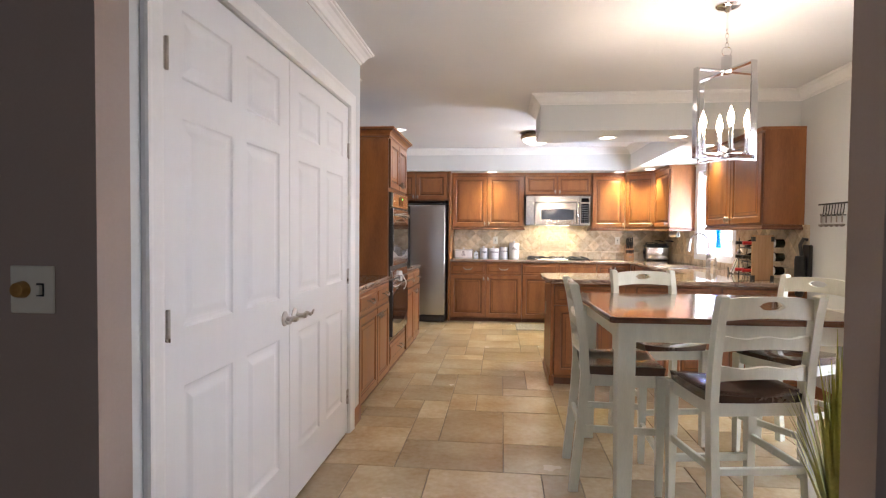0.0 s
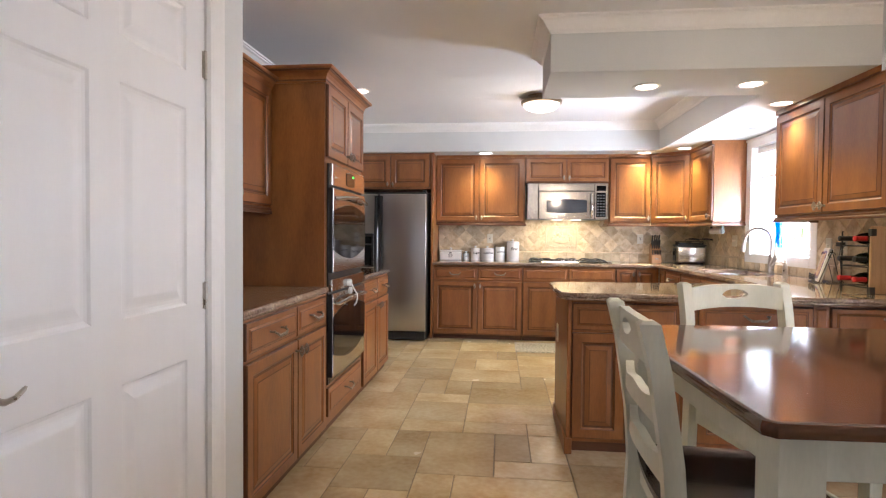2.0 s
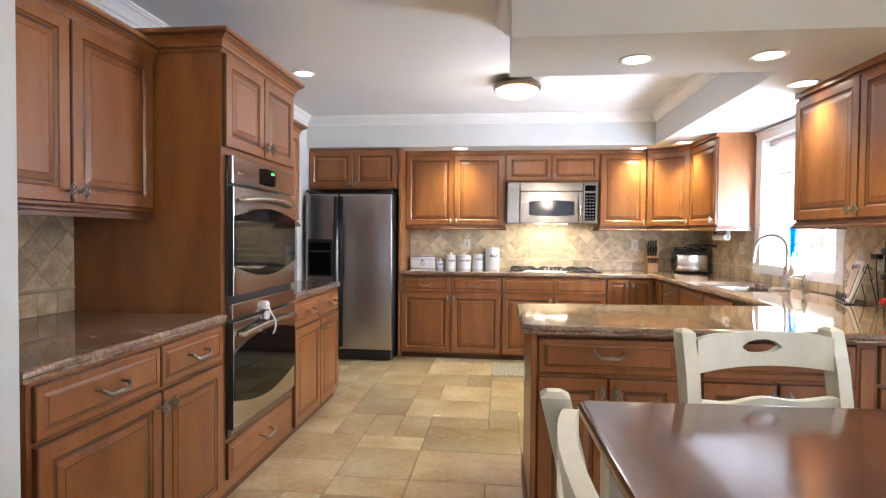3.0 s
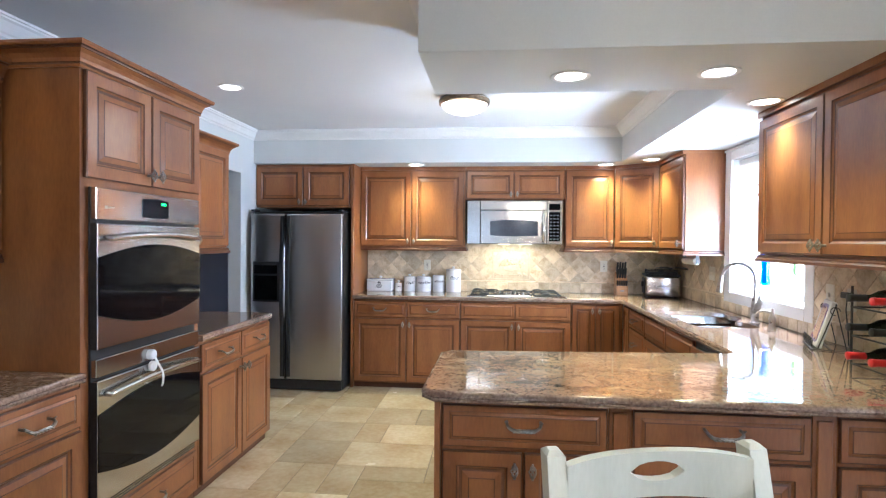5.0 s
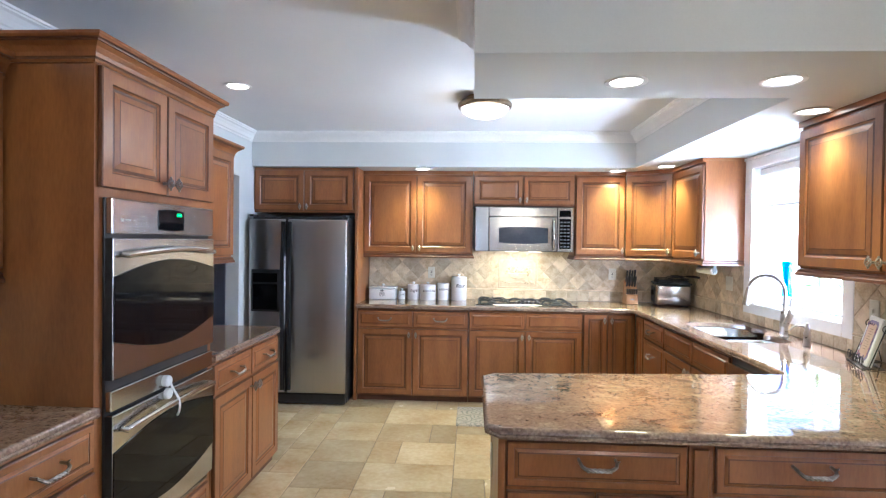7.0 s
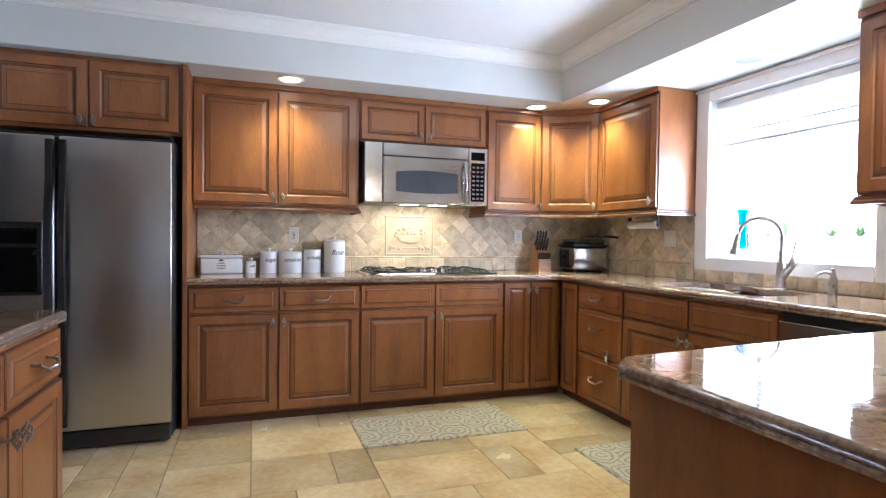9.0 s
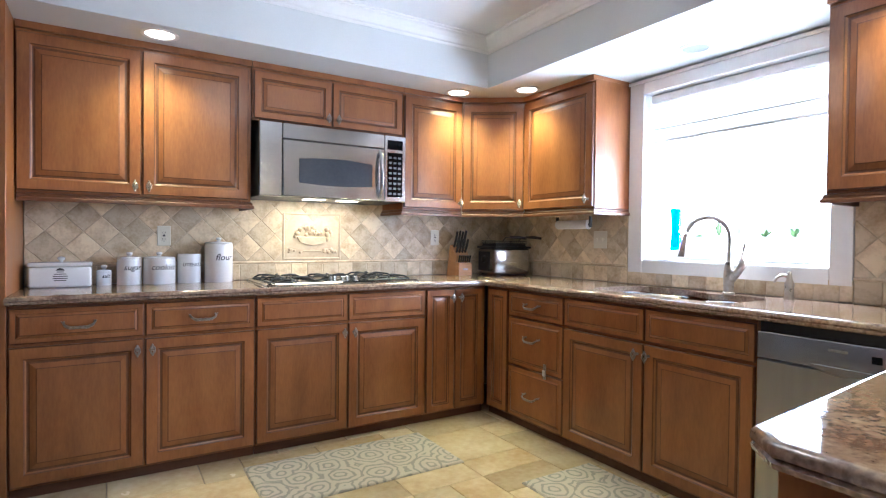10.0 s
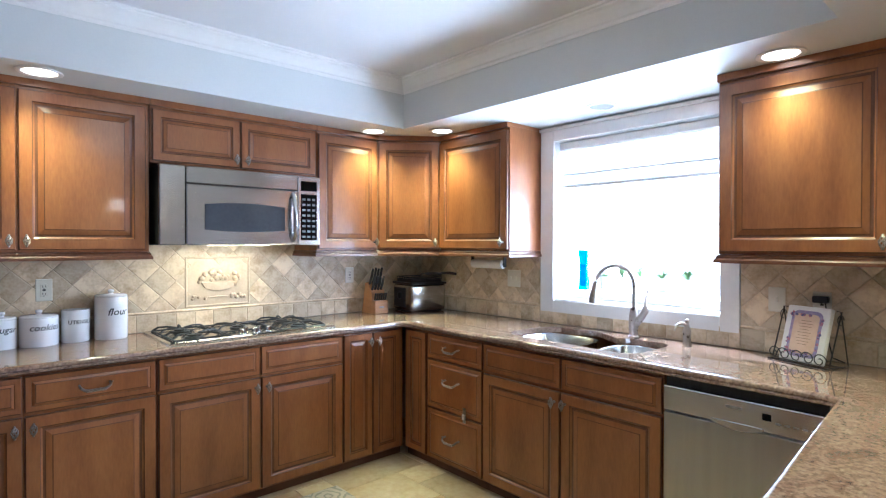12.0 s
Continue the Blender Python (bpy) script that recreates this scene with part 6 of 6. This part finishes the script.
def clip_poly(poly, x0, x1, z0, z1):
    for axis, lim, keep in ((0, x0, 1), (0, x1, -1), (1, z0, 1), (1, z1, -1)):
        out = []
        for i in range(len(poly)):
            a, b = poly[i - 1], poly[i]
            ia, ib = (a[axis] - lim) * keep >= 0, (b[axis] - lim) * keep >= 0
            if ia != ib:
                t = (lim - a[axis]) / (b[axis] - a[axis])
                out.append((a[0] + (b[0] - a[0]) * t, a[1] + (b[1] - a[1]) * t))
            if ib:
                out.append(b)
        poly = out
        if not poly:
            break
    return poly


TILES = {}


def tile_piece(poly, parent, material, key):
    """One tumbled tile with a worn edge, from its outline; whole ones share a mesh."""
    cx, cz = sum(p[0] for p in poly) / len(poly), sum(p[1] for p in poly) / len(poly)
    if key not in TILES:
        bm = bmesh.new()
        loops = []
        for s, y in ((1.0, 0.0), (1.0, -0.006), (0.965, -0.0088)):
            loops.append([((x - cx) * s, y, (z - cz) * s) for x, z in poly])
        rings(bm, loops, False, True)
        bmesh.ops.recalc_face_normals(bm, faces=bm.faces)
        mesh = bpy.data.meshes.new("tile")
        bm.to_mesh(mesh)
        bm.free()
        mesh.materials.append(material)
        TILES[key] = mesh
    shared("tile", TILES[key], parent, "", pose(cx, 0, cz))


def splash(name, m, length, z0, z1, label, holes=()):
    """A tiled field in x and z: a straight course, a rounded rail, and tiles set on the diagonal above."""
    base = part(name, boxes((0, length, -0.0058, 0.012, z0, z1)), SPLASH_GROUT, None, "", m)
    tagged(base, label, "splashback", kind="structure")
    s, g, low = 0.108, 0.003, z0 + 0.100
    k = 0
    while k * s < length:
        a, b = k * s + g / 2, min(length, (k + 1) * s - g / 2)
        if b - a > 0.01 and not any(h[0] < (a + b) / 2 < h[1] and h[2] <= z0 + 0.03 for h in holes):
            tile_piece([(a, z0 + g / 2), (b, z0 + g / 2), (b, low - g / 2), (a, low - g / 2)], base, SPLASH, "course" if b - a > s - g * 1.5 else (name, k))
        k += 1
    if z1 > low + 0.03:
        parts_rail = [(0, length)]
        for h in holes:
            if h[2] < low < h[3]:
                parts_rail = [(0, h[0]), (h[1], length)]
        bm = bmesh.new()
        for a, b in parts_rail:
            rings(bm, [[(x, 0.0, low), (x, -0.010, low + 0.002), (x, -0.015, low + 0.009), (x, -0.010, low + 0.017), (x, 0.0, low + 0.018)] for x in (a, b)], True, True)
        part("rail_trim", bm, SPLASH, base)
    top0 = low + 0.018
    d = 0.122 / 2 * math.sqrt(2)
    j = 0
    z = top0
    while z < z1 + d:
        i = 0
        x = (d if j % 2 else 0.0)
        while x < length + d:
            r = d - g * 0.7
            diamond = [(x, z - r), (x + r, z), (x, z + r), (x - r, z)]
            poly = clip_poly(diamond, 0.001, length - 0.001, top0 + 0.001, z1 - 0.001)
            if len(poly) > 2:
                cx, cz = sum(p[0] for p in poly) / len(poly), sum(p[1] for p in poly) / len(poly)
                area = abs(sum(poly[q - 1][0] * poly[q][1] - poly[q][0] * poly[q - 1][1] for q in range(len(poly)))) / 2
                if area > 0.0004 and not any(h[0] < cx < h[1] and h[2] < cz < h[3] for h in holes):
                    tile_piece(poly, base, SPLASH, "diamond" if len(poly) == 4 and area > 1.95 * r * r else (name, round(x, 3), round(z, 3)))
            x += 2 * d
            i += 1
        z += d
        j += 1
    return base


splash("wall_tiling_back", pose(1.262, BACK - 0.013, 0), RIGHT - 1.262 - 0.014, COUNTER + 0.001, 1.44, "tumbled travertine splashback behind the cooktop", ((1.345, 1.745, 1.03, 1.35),))
splash("wall_tiling_sink", pose(RIGHT - 0.013, BACK - 0.014, 0, 0, 0, -90), BACK - 0.014 - 8.445, COUNTER + 0.001, 1.385, "tumbled travertine splashback beside the window")
splash("wall_tiling_below_window", pose(RIGHT - 0.013, 8.443, 0, 0, 0, -90), 8.443 - 7.203, COUNTER + 0.001, 0.982, "tumbled travertine course below the window")
splash("wall_tiling_peninsula", pose(RIGHT - 0.013, 7.201, 0, 0, 0, -90), 7.201 - 5.86, COUNTER + 0.001, 1.385, "tumbled travertine splashback at the peninsula end")
splash("wall_tiling_left", pose(LEFT + 0.013, 4.815, 0, 0, 0, 90), 5.89 - 4.815, COUNTER + 0.001, 1.385, "tumbled travertine splashback above the side worktop")
splash("wall_tiling_oven", pose(LEFT + 0.013, 6.76, 0, 0, 0, 90), 7.72 - 6.76, COUNTER + 0.001, 1.385, "tumbled travertine splashback beside the ovens")

# ---- floor tiles ----
U, FX, FY = 0.2, 0.23, 2.09
NXT, NYT = 22, 39
taken = {}
layout = []


def put_tile(i, j, w, h):
    if i < 0 or j < 0 or i + w > NXT or j + h > NYT or any((a, b) in taken for a in range(i, i + w) for b in range(j, j + h)):
        return False
    for a in range(i, i + w):
        for b in range(j, j + h):
            taken[a, b] = True
    layout.append((i, j, w, h))
    return True


for x, y, w, h in ((1.23, 5.09, 1, 1), (1.63, 5.49, 2, 3), (1.83, 5.09, 3, 2), (1.83, 6.29, 3, 2), (1.43, 6.89, 1, 2), (2.23, 5.69, 1, 2)):
    put_tile(round((x - FX) / U), round((y - FY) / U), w, h)
rnd = random.Random(17)
SIZES = ((3, 2), (2, 3), (2, 2), (3, 2), (2, 1), (1, 2), (2, 2), (1, 1))
for j in range(NYT):
    for i in range(NXT):
        if (i, j) in taken:
            continue
        order = list(SIZES[:7])
        rnd.shuffle(order)
        for w, h in order + [(1, 1)]:
            if put_tile(i, j, w, h):
                break
floor_ob = bpy.data.objects["floor"]
FLOOR_MESH = {}


def floor_loops(w, h):
    g = 0.0022
    res = []
    for i, z in ((0, -0.0055), (0, -0.0022), (0.003, 0.0)):
        res.append([(g + i, g + i, z), (w * U - g - i, g + i, z), (w * U - g - i, h * U - g - i, z), (g + i, h * U - g - i, z)])
    return res


inside = sorted(layout, key=lambda q: (abs(FX + (q[0] + q[2] / 2) * U - 2.1) > 1.55) * 10 + abs(FY + q[1] * U - 6.3))
rest = bmesh.new()
for n, (i, j, w, h) in enumerate(inside):
    if n < 295:
        if (w, h) not in FLOOR_MESH:
            bm = bmesh.new()
            rings(bm, floor_loops(w, h))
            bmesh.ops.recalc_face_normals(bm, faces=bm.faces)
            mesh = bpy.data.meshes.new("tile")
            bm.to_mesh(mesh)
            bm.free()
            mesh.materials.append(TRAVERTINE)
            FLOOR_MESH[w, h] = mesh
        shared("tile", FLOOR_MESH[w, h], floor_ob, "", pose(FX + i * U, FY + j * U, 0))
    else:
        rings(rest, [[(x + FX + i * U, y + FY + j * U, z) for x, y, z in loop] for loop in floor_loops(w, h)])
for a in range(-4, 16):
    for b in range(1, 12):
        rings(rest, [[(x * 2 + a * 0.4, y * 2 + FY - b * 0.4, z) for x, y, z in loop] for loop in floor_loops(1, 1)])
tagged(part("outer_tiles", rest, TRAVERTINE, floor_ob), kind="stuff")
